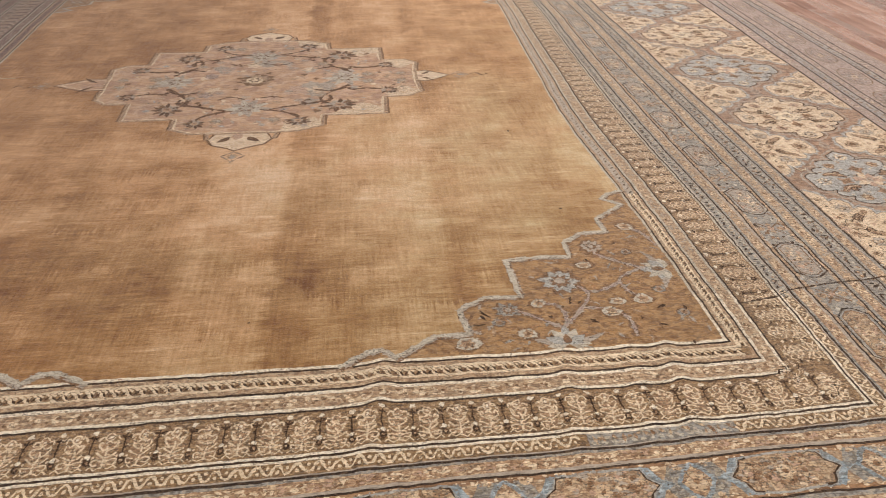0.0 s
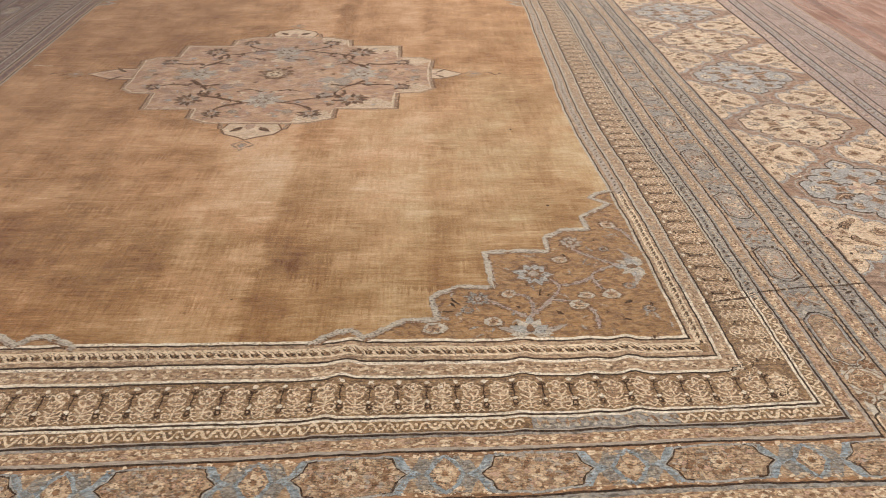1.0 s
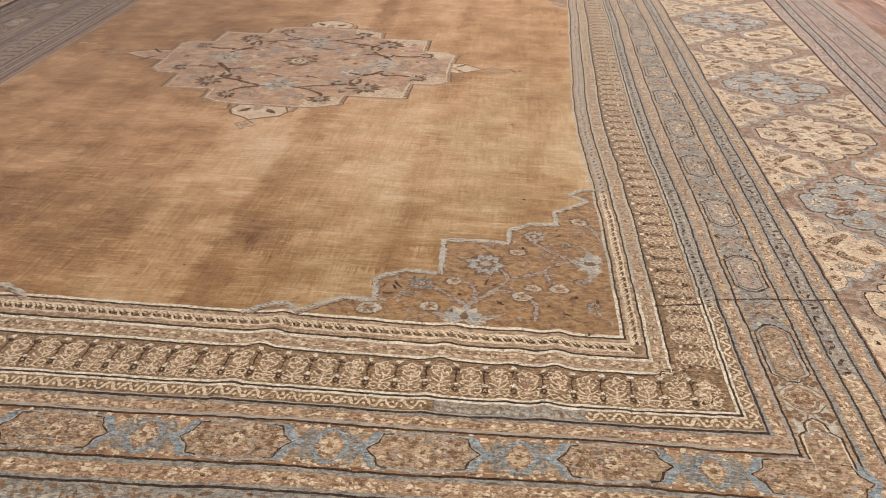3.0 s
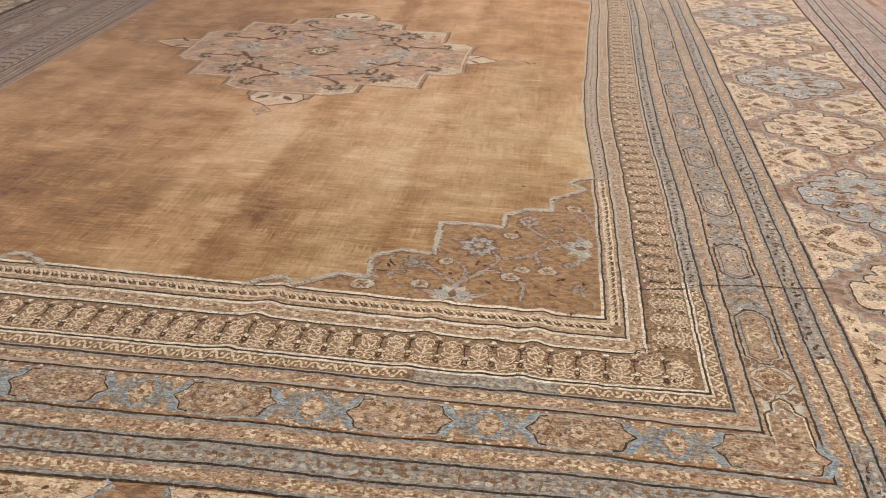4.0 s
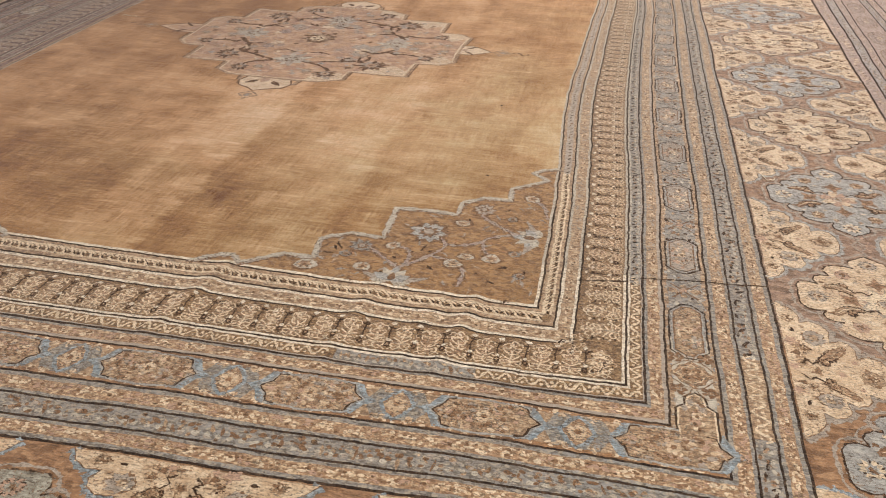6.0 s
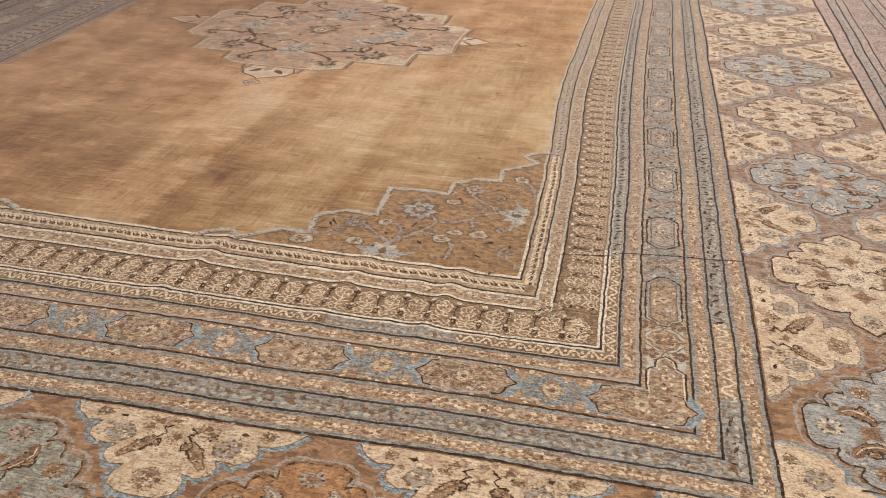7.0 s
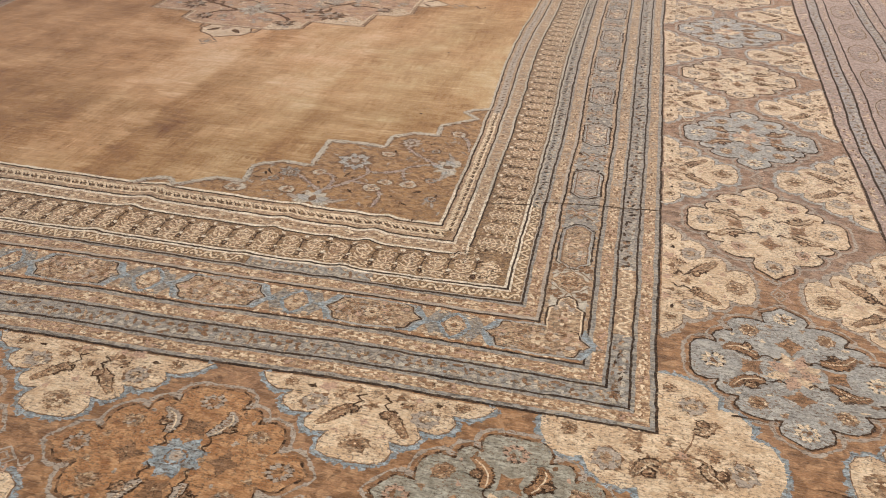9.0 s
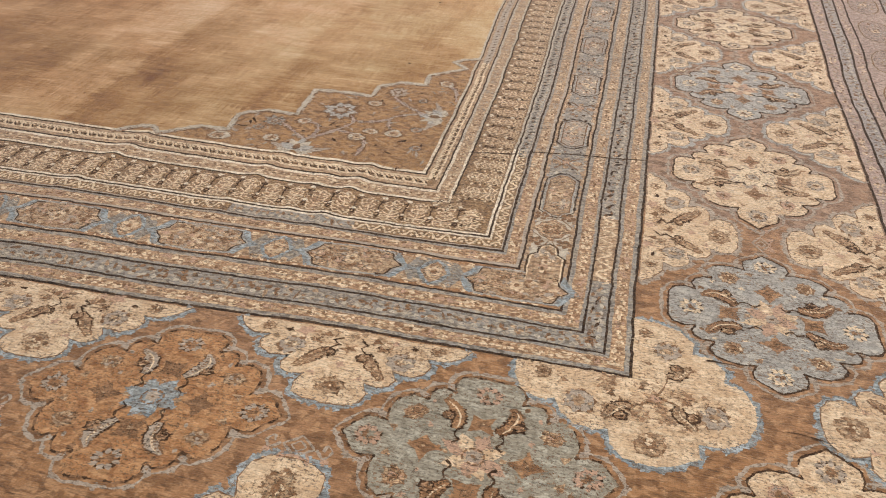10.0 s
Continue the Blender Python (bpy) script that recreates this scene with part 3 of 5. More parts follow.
BLOSSOMS = [(-0.372, 0.310, 0.052, "slate_blue"), (-0.160, 0.200, 0.022, "pale_grey"), (-0.229, 0.485, 0.032, "ash"), (-0.279, 0.385, 0.020, "ash"), (-0.545, 0.185, 0.032, "slate"),
            (-0.455, 0.212, 0.018, "ash"), (-0.673, 0.052, 0.024, "ash"), (-0.511, 0.080, 0.020, "ash"), (-0.235, 0.195, 0.017, "ash"), (-0.265, 0.150, 0.020, "ash"),
            (-0.080, 0.590, 0.022, "ash"), (-0.130, 0.44, 0.014, "slate"), (-0.10, 0.24, 0.014, "slate"), (-0.58, 0.13, 0.014, "slate"), (-0.07, 0.13, 0.014, "slate")]
PALMETTES = [(-0.415, 0.030, 90), (-0.045, 0.340, 180)]


def spandrel(fu, fv):
    def to(p, q):
        return ((U1 + p) if fu > 0 else (U0 - 1.095 * p), (V0 + q) if fv > 0 else (V1 - q))
    sheet = Sheet(0.35)
    fill(sheet, to, STAIR + [(0, 0)], "corner_ground", -0.55)
    part_ob = sheet.build("spandrel", rug, "brown corner piece with stepped grey outline and vines")
    sheet = Sheet(0.35)
    stroke(sheet, to, dense(STAIR, 0.02, False), 0.019, "ash", 0.8)
    stroke(sheet, to, [(p + 0.004, q - 0.006) for p, q in dense(STAIR, 0.02, False)], 0.012, "brown", 0.72)
    stroke(sheet, to, [(p - 0.002, q + 0.003) for p, q in dense(STAIR, 0.02, False)], 0.012, "pale_grey", 1.8, wob=0.5)
    sheet.build("stepped_outline", part_ob)
    for v in VINES:
        sheet = Sheet(0.35)
        stroke(sheet, to, smooth(v, 6), 0.017, "brown", 0.8, wob=0.8)
        stroke(sheet, to, smooth(v, 6), 0.010, "ash", 1.2, wob=0.7)
        stroke(sheet, to, smooth(v, 6), 0.005, "mauve", 1.8, wob=0.9)
        sheet.build("vine", part_ob)
    for p, q, r, m in BLOSSOMS:
        sheet = Sheet(0.35)
        if r > 0.025:
            star(sheet, to, p, q, r * 1.35, "brown", 1.6, 0.1, 9, 0.75)
            for k in range(9):
                leaf(sheet, to, p, q, k * 40 + RND.uniform(-8, 8), r * RND.uniform(0.9, 1.25), r * 0.62, m, 2.0 + 0.02 * k)
            star(sheet, to, p, q, r * 0.66, "brown", 3.0, 0.2, 9, 0.6)
            sheet.poly(ring(to, p, q, r * 0.30, None, 8, 0.2), "ash", 3.8)
        else:
            sheet.poly(ring(to, p, q, r * 1.55, r * 1.2, 9, 0.22), "brown", 1.6)
            sheet.poly(ring(to, p, q, r * 1.3, r, 9, 0.22), "pale_grey" if m == "ash" else m, 2.0)
            star(sheet, to, p, q, r * 0.95, "tan", 2.8, RND.random(), 6, 0.6)
            blob(sheet, to, p, q, r * 0.25, "brown", 3.6)
        sheet.build("blossom", part_ob)
    sheet = Sheet(0.3)
    for _ in range(150):
        p = RND.uniform(-0.68, -0.02)
        q = RND.uniform(0.02, 0.30 + 0.42 * (p + 0.68))
        if q < 0.20 or p > -0.47:
            leaf(sheet, to, p, q, RND.uniform(0, 360), RND.uniform(0.012, 0.04), RND.uniform(0.004, 0.010), RND.choice(("ash", "slate", "dun", "brown", "brown", "orange", "dark_brown")), 0.9, RND.uniform(-0.5, 0.5))
    sheet.build("faded_tangle", part_ob, kind="stuff")
    for p, q, a in PALMETTES:
        sheet = Sheet(0.35)
        for k in range(-3, 4):
            leaf(sheet, to, p, q, a + k * 30 + RND.uniform(-5, 5), 0.075 - 0.006 * abs(k), 0.030, "pale_grey" if k % 2 else "slate_blue", 2.0 + 0.03 * (k + 3))
        leaf(sheet, to, p, q, a, 0.04, 0.022, "brown", 3.0)
        for k in (-1, 1):
            leaf(sheet, to, p, q, a + 80 * k, 0.11, 0.02, "ash", 1.6, -0.2 * k)
        sheet.build("palmette", part_ob)


for fu, fv in ((1, 1), (-1, 1), (1, -1), (-1, -1)):
    spandrel(fu, fv)

# ---------------------------------------------------------------- medallion
MC = (-1.41, 2.115)


def to_m(p, q):
    # the two halves were not woven equally wide
    if p < 0:
        p *= 0.875 + 0.025 * max(-1.0, min(1.0, q / 0.4))
    return (MC[0] + p, MC[1] + q)


QUARTER = [(0.150, 0.640), (0.230, 0.632), (0.330, 0.580), (0.335, 0.470), (0.600, 0.475), (0.605, 0.275), (0.725, 0.268), (0.785, 0.215), (0.780, 0.085)]


def four(pts):
    a = [(p, q) for p, q in pts]
    return a + [(p, -q) for p, q in reversed(a)] + [(-p, -q) for p, q in a] + [(-p, q) for p, q in reversed(a)]


outline = dense(four(QUARTER), 0.04)
sheet = Sheet(0.35)
fill(sheet, to_m, outline, "medallion_ground", 0.2)
for sv in (1, -1):
    # paler cells inside the steps
    for cell in ([(0.36, 0.465), (0.59, 0.465), (0.59, 0.40), (0.50, 0.33), (0.42, 0.40)], [(0.62, 0.262), (0.72, 0.258), (0.772, 0.20), (0.70, 0.12), (0.60, 0.20)], [(0.16, 0.63), (0.23, 0.62), (0.32, 0.57), (0.30, 0.49), (0.18, 0.52)]):
        fill(sheet, lambda p, q: to_m(p, sv * q), cell, "cream", 0.72)
medallion = sheet.build("medallion", rug, "stepped cream and pink medallion with brown vines")
sheet = Sheet(0.35)
stroke(sheet, to_m, dense(outline, 0.02), 0.012, "tan", 1.0, True)
stroke(sheet, to_m, grown(dense(outline, 0.02), -0.013), 0.007, "pale_cream", 1.0, True, 0.6)
for s in (1, -1):
    for p0, q0, p1, q1 in ((0.33, 0.58, 0.335, 0.47), (0.6, 0.475, 0.605, 0.275), (0.785, 0.215, 0.78, 0.085), (0.15, 0.64, 0.14, 0.70)):
        for k in (1, -1):
            stroke(sheet, to_m, [(s * p0, k * q0), (s * (p0 + p1) / 2, k * (q0 + q1) / 2), (s * p1, k * q1)], 0.014, "tan", 1.5)
            stroke(sheet, to_m, [(s * (p0 + 0.012), k * q0), (s * (p1 + 0.012), k * q1)], 0.008, "brown", 2.2)
sheet.build("stepped_outline", medallion)


def pendant(turn, long, wide):
    sheet = Sheet(0.35)
    a = math.radians(turn)
    reach = 0.645 if turn % 180 else 0.775

    def to(p, q):
        return to_m((reach + p) * math.cos(a) - q * math.sin(a), (reach + p) * math.sin(a) + q * math.cos(a))
    shape = [(0, -wide * 0.9), (long * 0.35, -wide), (long * 0.62, -wide * 0.62), (long, 0), (long * 0.62, wide * 0.62), (long * 0.35, wide), (0, wide * 0.9)]
    if turn % 180:
        shape = [(0, -wide * 0.85), (long * 0.35, -wide), (long * 0.66, -wide * 0.80), (long * 0.86, -wide * 0.28), (long, 0), (long * 0.86, wide * 0.28), (long * 0.66, wide * 0.80), (long * 0.35, wide), (0, wide * 0.85)]
    fill(sheet, to, shape, "medallion_ground" if turn == 180 else "cream", 0.4)
    stroke(sheet, to, dense(shape, 0.02, False), 0.008, "brown", 1.2)
    stroke(sheet, to, [(0.86 * p, 0.82 * q) for p, q in dense(shape, 0.02, False)], 0.006, "pale_cream", 1.2, wob=0.6)
    for k in (1, -1):
        leaf(sheet, to, long * 0.18, k * wide * 0.30, 28 * k, long * 0.42, wide * 0.24, "vine_brown", 1.4, 0.3 * k)
    blob(sheet, to, long * 0.15, 0, wide * 0.2, "pink", 1.4)
    tip = [(long + 0.01, 0), (long + 0.05, 0.045), (long + 0.10, 0.0), (long + 0.05, -0.045)]
    stroke(sheet, to, dense(tip, 0.012), 0.007, "dun", 1.2, True, 0.8)
    stroke(sheet, to, dense([(0.5 * p + 0.5 * (long + 0.055), 0.45 * q) for p, q in tip], 0.012), 0.005, "tan", 1.2, True, 0.8)
    if turn % 180 == 0:
        stroke(sheet, to, smooth([(long + 0.10, 0.0), (long + 0.14, 0.02), (long + 0.17, -0.015), (long + 0.20, 0.01)], 4), 0.007, "brown", 1.2, wob=0.8)
    blob(sheet, to, long + 0.06, 0, 0.012, "ash", 1.4, 1.6)
    sheet.build("pendant", medallion)


for turn, long, wide in ((0, 0.17, 0.075), (180, 0.27, 0.085), (90, 0.165, 0.135), (270, 0.165, 0.135)):
    pendant(turn, long, wide)


sheet = Sheet(0.35)
rosette(sheet, to_m, 0, 0, 0.090, 0.30, "tan", "cream", 1.2, 8)
for k in range(16):
    blob(sheet, to_m, RND.uniform(0.045, 0.10) * math.cos(k * 0.393), RND.uniform(0.045, 0.10) * math.sin(k * 0.393), RND.uniform(0.008, 0.016), "brown", 2.6, 1.4)
sheet.poly(ring(to_m, 0, 0, 0.040, None, 12, 0.2), "pale_cream", 3.4)
for k in range(6):
    blob(sheet, to_m, 0.022 * math.cos(k * 1.047), 0.022 * math.sin(k * 1.047), 0.008, "vine_brown", 4.2)
sheet.build("rosette", medallion)
for p, q in ((0.42, 0), (-0.42, 0), (0, 0.36), (0, -0.36)):
    sheet = Sheet(0.35)
    for k in range(10):
        leaf(sheet, to_m, p, q, k * 36 + RND.uniform(-8, 8), 0.10 * RND.uniform(0.8, 1.2), 0.040, "pale_grey" if k % 2 else "ash", 1.2 + 0.03 * k)
    for k in range(6):
        a = k * math.pi / 3
        blob(sheet, to_m, p + 0.03 * math.cos(a), q + 0.03 * math.sin(a), 0.008, "brown", 2.4)
    sheet.build("rosette", medallion)
for su in (1, -1):
    for sv in (1, -1):
        def to_q(p, q, su=su, sv=sv):
            return to_m(su * p, sv * q)
        for pts, w in (([(0.45, 0.09), (0.37, 0.17), (0.318, 0.25), (0.33, 0.31), (0.37, 0.34)], 0.015), ([(0.44, 0.13), (0.452, 0.16), (0.52, 0.15), (0.60, 0.17)], 0.012),
                       ([(0.43, 0.13), (0.36, 0.17), (0.28, 0.145)], 0.012), ([(0.10, 0.385), (0.18, 0.355), (0.26, 0.325), (0.35, 0.295)], 0.013),
                       ([(0.05, 0.38), (0.15, 0.41), (0.22, 0.46), (0.225, 0.50)], 0.012), ([(0.352, 0.232), (0.362, 0.265), (0.350, 0.30)], 0.016), ([(0.25, 0.33), (0.238, 0.295), (0.27, 0.275)], 0.014),
                       ([(0.02, 0.25), (0.10, 0.22), (0.16, 0.25)], 0.008)):
            sheet = Sheet(0.35)
            stroke(sheet, to_q, smooth(pts, 5), w, "vine_brown", 1.2, wob=0.7)
            for p, q in pts[1:-1]:
                leaf(sheet, to_q, p, q, RND.uniform(0, 360), RND.uniform(0.02, 0.035), 0.010, "vine_brown", 1.3, RND.uniform(-0.4, 0.4))
            sheet.build("vine", medallion)
        for p, q, r, a in ((0.40, 0.355, 0.066, 40), (0.625, 0.185, 0.042, 10), (0.228, 0.522, 0.046, 75)):
            # a fan of dark pointed petals round an open heart
            sheet = Sheet(0.35)
            star(sheet, to_q, p, q, r * 0.95, "ash", 1.2, RND.random(), 8, 0.8)
            for k in range(-4, 5):
                t = math.radians(a + 31 * k)
                leaf(sheet, to_q, p + 0.40 * r * math.cos(t), q + 0.34 * r * math.sin(t), a + 31 * k + RND.uniform(-9, 9), r * RND.uniform(0.65, 1.0), r * 0.34, "vine_brown" if k % 3 else "brown", 1.5 + 0.02 * (k + 4))
            star(sheet, to_q, p, q, r * 0.42, "medallion_ground", 2.4, RND.random(), 7, 0.7)
            blob(sheet, to_q, p, q, r * 0.14, "brown", 3.2)
            sheet.build("blossom", medallion)
        for p, q, r, m in ((0.31, 0.22, 0.03, "dun"), (0.17, 0.16, 0.03, "pink"), (0.53, 0.05, 0.035, "dun"), (0.13, 0.50, 0.03, "dun"), (0.22, 0.28, 0.025, "pink"), (0.70, 0.05, 0.03, "dun")):
            sheet = Sheet(0.35)
            star(sheet, to_q, p, q, r * 1.2, m, 1.4, RND.random(), 8, 0.68)
            sheet.poly(ring(to_q, p - r * 0.1, q, r * 0.72, r * 0.46, 10, 0.2), "ash", 2.2)
            blob(sheet, to_q, p, q, r * 0.2, m, 3.0)
            sheet.build("blossom", medallion)

# faded tangle between the vines
sheet = Sheet(0.3)
for _ in range(46):
    a, k = RND.uniform(0, 6.28), RND.uniform(0.5, 1.0)
    star(sheet, to_m, 0.50 * k * math.cos(a), 0.40 * k * math.sin(a), RND.uniform(0.025, 0.055), RND.choice(("ash", "mauve", "ash", "pink", "cream")), 0.6, RND.random(), 6, 0.65)
for _ in range(330):
    p, q = RND.uniform(-0.74, 0.74), RND.uniform(-0.58, 0.58)
    if (abs(p) < 0.55 and abs(q) < 0.43) or (abs(q) < 0.22) or (abs(p) < 0.28):
        m = RND.choice(("ash", "dun", "pink", "tan", "slate_blue", "pale_cream", "dun", "ash", "brown"))
        if RND.random() < 0.5:
            leaf(sheet, to_m, p, q, RND.uniform(0, 360), RND.uniform(0.02, 0.055), RND.uniform(0.008, 0.02), m, 0.9, RND.uniform(-0.4, 0.4))
        else:
            star(sheet, to_m, p, q, RND.uniform(0.008, 0.022), m, 0.9, RND.random(), RND.choice((3, 4, 5)), 0.6)
sheet.build("faded_tangle", medallion, kind="stuff")

# ---------------------------------------------------------------- border stripes
SEAM = 0.17


def ring_part(name, b0, b1, mat, label="", step=0.009):
    sheet = Sheet()
    stripe(sheet, b0, b1, mat, step)
    return sheet.build(name, rug, label)


def above(side, a, one, other, at=SEAM):
    """Near half of the carpet takes the first colour, the rest the second; the left side is plum, its lilac sheen put
    into the colour.
    """
    if side == "left" and other in ("dun", "slate", "ash"):
        return "plum"
    return one if side == "near" or (side in ("right", "left") and a < at) else other


def guard_mat(side, a):
    return "slate" if side == "near" and -0.46 < a < -0.12 else above(side, a, "band_brown", "slate")


def pale_line(side, a):
    return above(side, a, "ivory_rubbed", "pale_grey_rubbed", 0.2)


for name, b0, b1, mat in (("ivory_line", -0.014, -0.0055, pale_line), ("dark_line", -0.0055, 0.0, "dark_rubbed"),
                          ("dark_line", 0.043, 0.048, "dark_rubbed"), ("ivory_line", 0.048, 0.056, pale_line),
                          ("ivory_line", 0.088, 0.095, pale_line), ("dark_line", 0.095, 0.100, "dark_rubbed"),
                          ("ivory_line", 0.214, 0.221, pale_line), ("dark_line", 0.221, 0.2265, "dark_rubbed"), ("ivory_line", 0.2265, 0.232, pale_line),
                          ("ivory_line", 0.260, 0.263, "ash"), ("dark_line", 0.263, 0.269, "dark_rubbed"), ("grey_line", 0.269, 0.276, "slate"),
                          ("pale_line", 0.306, 0.3145, "ash"), ("dark_line", 0.3145, 0.320, "dark_rubbed"),
                          ("dark_line", 0.430, 0.4355, "dark_rubbed"), ("grey_line", 0.4355, 0.446, "slate"),
                          ("grey_line", 0.478, 0.4855, "slate"), ("dark_line", 0.4855, 0.491, "dark_rubbed"),
                          ("dark_line", 0.536, 0.5415, "dark_rubbed"), ("grey_line", 0.5415, 0.550, "slate"),
                          ("grey_line", 0.580, 0.5905, "slate"), ("dark_line", 0.5905, 0.597, "dark_rubbed"),
                          ("dark_line", 1.205, 1.2128, "dark_rubbed"), ("dark_line", 1.252, 1.2598, "dark_rubbed"), ("dark_line", 1.300, 1.3078, "dark_rubbed"),
                          ("dark_line", 1.342, 1.3498, "dark_rubbed"), ("dark_line", 1.530, 1.5378, "dark_rubbed"), ("dark_line", 1.575, 1.5828, "dark_rubbed"),
                          ("dark_line", 1.625, 1.6328, "dark_rubbed")):
    ring_part(name, b0, b1, mat, step=0.009 if b0 < 0.6 else 0.03)

bands = {}
for key, name, b0, b1, mat, label in (
        ("m1", "brown_edge", 0.0, 0.010, "dun", ""), ("m2", "brown_edge", 0.034, 0.043, "dun", ""),
        ("g1", "guard_stripe", 0.010, 0.034, lambda s, a: above(s, a, "band_brown", "ash", 0.8), "narrow cream stripe with dark slanting leaves"),
        ("d1", "floret_stripe", 0.056, 0.088, lambda s, a: "plum" if s == "left" else "dun", "narrow dun stripe with cream florets"),
        ("br", "brown_band", 0.100, 0.214, lambda s, a: "plum" if s == "left" else "band_brown", "brown band of cream filigree palmettes"),
        ("g2", "guard_stripe", 0.232, 0.260, guard_mat, "narrow stripe with a meander, brown then grey-blue"),
        ("t1", "tan_stripe", 0.276, 0.306, lambda s, a: above(s, a, "tan", "dun", 0.2), "narrow tan stripe with pale florets"),
        ("r1", "rust_edge", 0.320, 0.331, lambda s, a: "rust" if s in ("near", "far") else "dun", ""), ("r2", "rust_edge", 0.420, 0.430, lambda s, a: "rust" if s in ("near", "far") else "dun", ""),
        ("ca", "cartouche_band", 0.331, 0.420, lambda s, a: "dun" if s in ("near", "far") else ("plum" if s == "left" else "pale_grey" if -0.32 < a < -0.03 else "slate"), "band of cartouches, tan and sky blue then grey-blue"),
        ("t2", "tan_stripe", 0.446, 0.478, lambda s, a: above(s, a, "tan", "dun", 0.2), "narrow tan stripe with pale florets"),
        ("g3", "guard_stripe", 0.491, 0.536, lambda s, a: "plum" if s == "left" else "dun" if s == "right" and -0.36 < a < -0.08 else "slate", "grey-blue stripe with small dark leaves"),
        ("t3", "tan_stripe", 0.550, 0.580, lambda s, a: above(s, a, "tan", "dun", 0.2), "narrow tan stripe with pale florets"),
        ("mb", "main_border", 0.597, 1.205, lambda s, a: above(s, a, "rust", "faded_rust", 0.0), "broad rust-brown border of large flowers and half palmettes"),
        ("t4", "tan_stripe", 1.2128, 1.252, "mauve", "narrow tan stripe"),
        ("g4", "guard_stripe", 1.2598, 1.300, "mauve_grey", "grey-blue stripe with small dark leaves"),
        ("t5", "tan_stripe", 1.3078, 1.342, "mauve", "narrow tan stripe"),
        ("oc", "cartouche_band", 1.3498, 1.530, "mauve", "outer band of faded cartouches"),
        ("g5", "guard_stripe", 1.5378, 1.575, "mauve_grey", "grey-blue stripe with small dark leaves"),
        ("t6", "tan_stripe", 1.5828, 1.625, "mauve", "narrow tan stripe"),
        ("ed", "edge_band", 1.6328, OUT, "mauve", "faded grey-brown outer edge")):
    bands[key] = ring_part(name, b0, b1, mat, label, 0.009 if b0 < 0.59 else 0.03)


def steps(side, b, period, phase=0.0):
    lo, hi = span(side, b)
    k = math.ceil((lo - phase) / period)
    while k * period + phase < hi:
        yield k * period + phase
        k += 1


def slanted(sheet, side, a, b, wide):
    """One link of the inner guard's braid: cream edges, a slanting cream strand and the dark leaf beside it."""
    to = along(side, a, b)
    if side == "left" or (side == "right" and a > 0.8):
        leaf(sheet, to, -0.010, wide * 0.42, 30 + RND.uniform(-20, 20), 0.020, 0.0060, RND.choice(("dark_brown", "brown", "vine_brown")), 1)
        return
    for q in (0.27, 0.74):
        stroke(sheet, to, [(-0.0145, wide * q), (0, wide * (q + RND.uniform(-0.02, 0.02))), (0.0145, wide * q)], 0.0052, "pale_cream", 1, wob=0.3)
    stroke(sheet, to, smooth([(-0.014, wide * 0.30), (-0.005, wide * 0.42), (0.003, wide * 0.58), (0.012, wide * 0.72)], 3), 0.0062, "pale_cream", 1, wob=0.4)
    stroke(sheet, to, smooth([(-0.002, wide * 0.30), (0.006, wide * 0.40), (0.012, wide * 0.46)], 3), 0.0044, "pale_cream", 1, wob=0.4)
    leaf(sheet, to, -0.013, wide * 0.62, -28 + RND.uniform(-8, 8), 0.013, 0.0055, RND.choice(("dark_brown", "vine_brown")), 1.2)
    leaf(sheet, to, 0.004, wide * 0.48, 40 + RND.uniform(-8, 8), 0.012, 0.0045, "dark_brown", 1.2)


def floret(sheet, side, a, b, size, pale, warm, layer=1):
    to = along(side, a, b)
    if side == "left" or (side == "right" and a > 0.2):
        pale, warm = ("cream", "brown") if side == "right" and RND.random() < 0.6 else ("ash", "dun")
    for _ in range(5):
        blob(sheet, to, RND.uniform(-0.9, 0.9) * size, RND.uniform(-0.75, 0.75) * size, size * RND.uniform(0.16, 0.34), pale, layer, RND.uniform(1, 2.2))
    for _ in range(2):
        blob(sheet, to, RND.uniform(-1.1, 1.1) * size, RND.uniform(-0.6, 0.6) * size, size * RND.uniform(0.18, 0.30), warm, layer + 0.5, 1.5)


def meander(sheet, side, b0, b1, mat, lo, hi, period=0.042):
    mid, amp = (b0 + b1) / 2, (b1 - b0) * 0.32
    a = lo
    while a < hi:
        to = along(side, a, mid)
        stroke(sheet, to, [(period * t, amp * (1 + RND.uniform(-0.25, 0.25)) * math.copysign(abs(math.sin(2 * math.pi * t)) ** 0.6, math.sin(2 * math.pi * t))) for t in np.linspace(0, 1, 13)], 0.0060, mat, 1, wob=0.5)
        blob(sheet, to, period * 0.25, -amp * 0.5, 0.004, mat, 1)
        blob(sheet, to, period * 0.75, amp * 0.5, 0.004, mat, 1)
        a += period


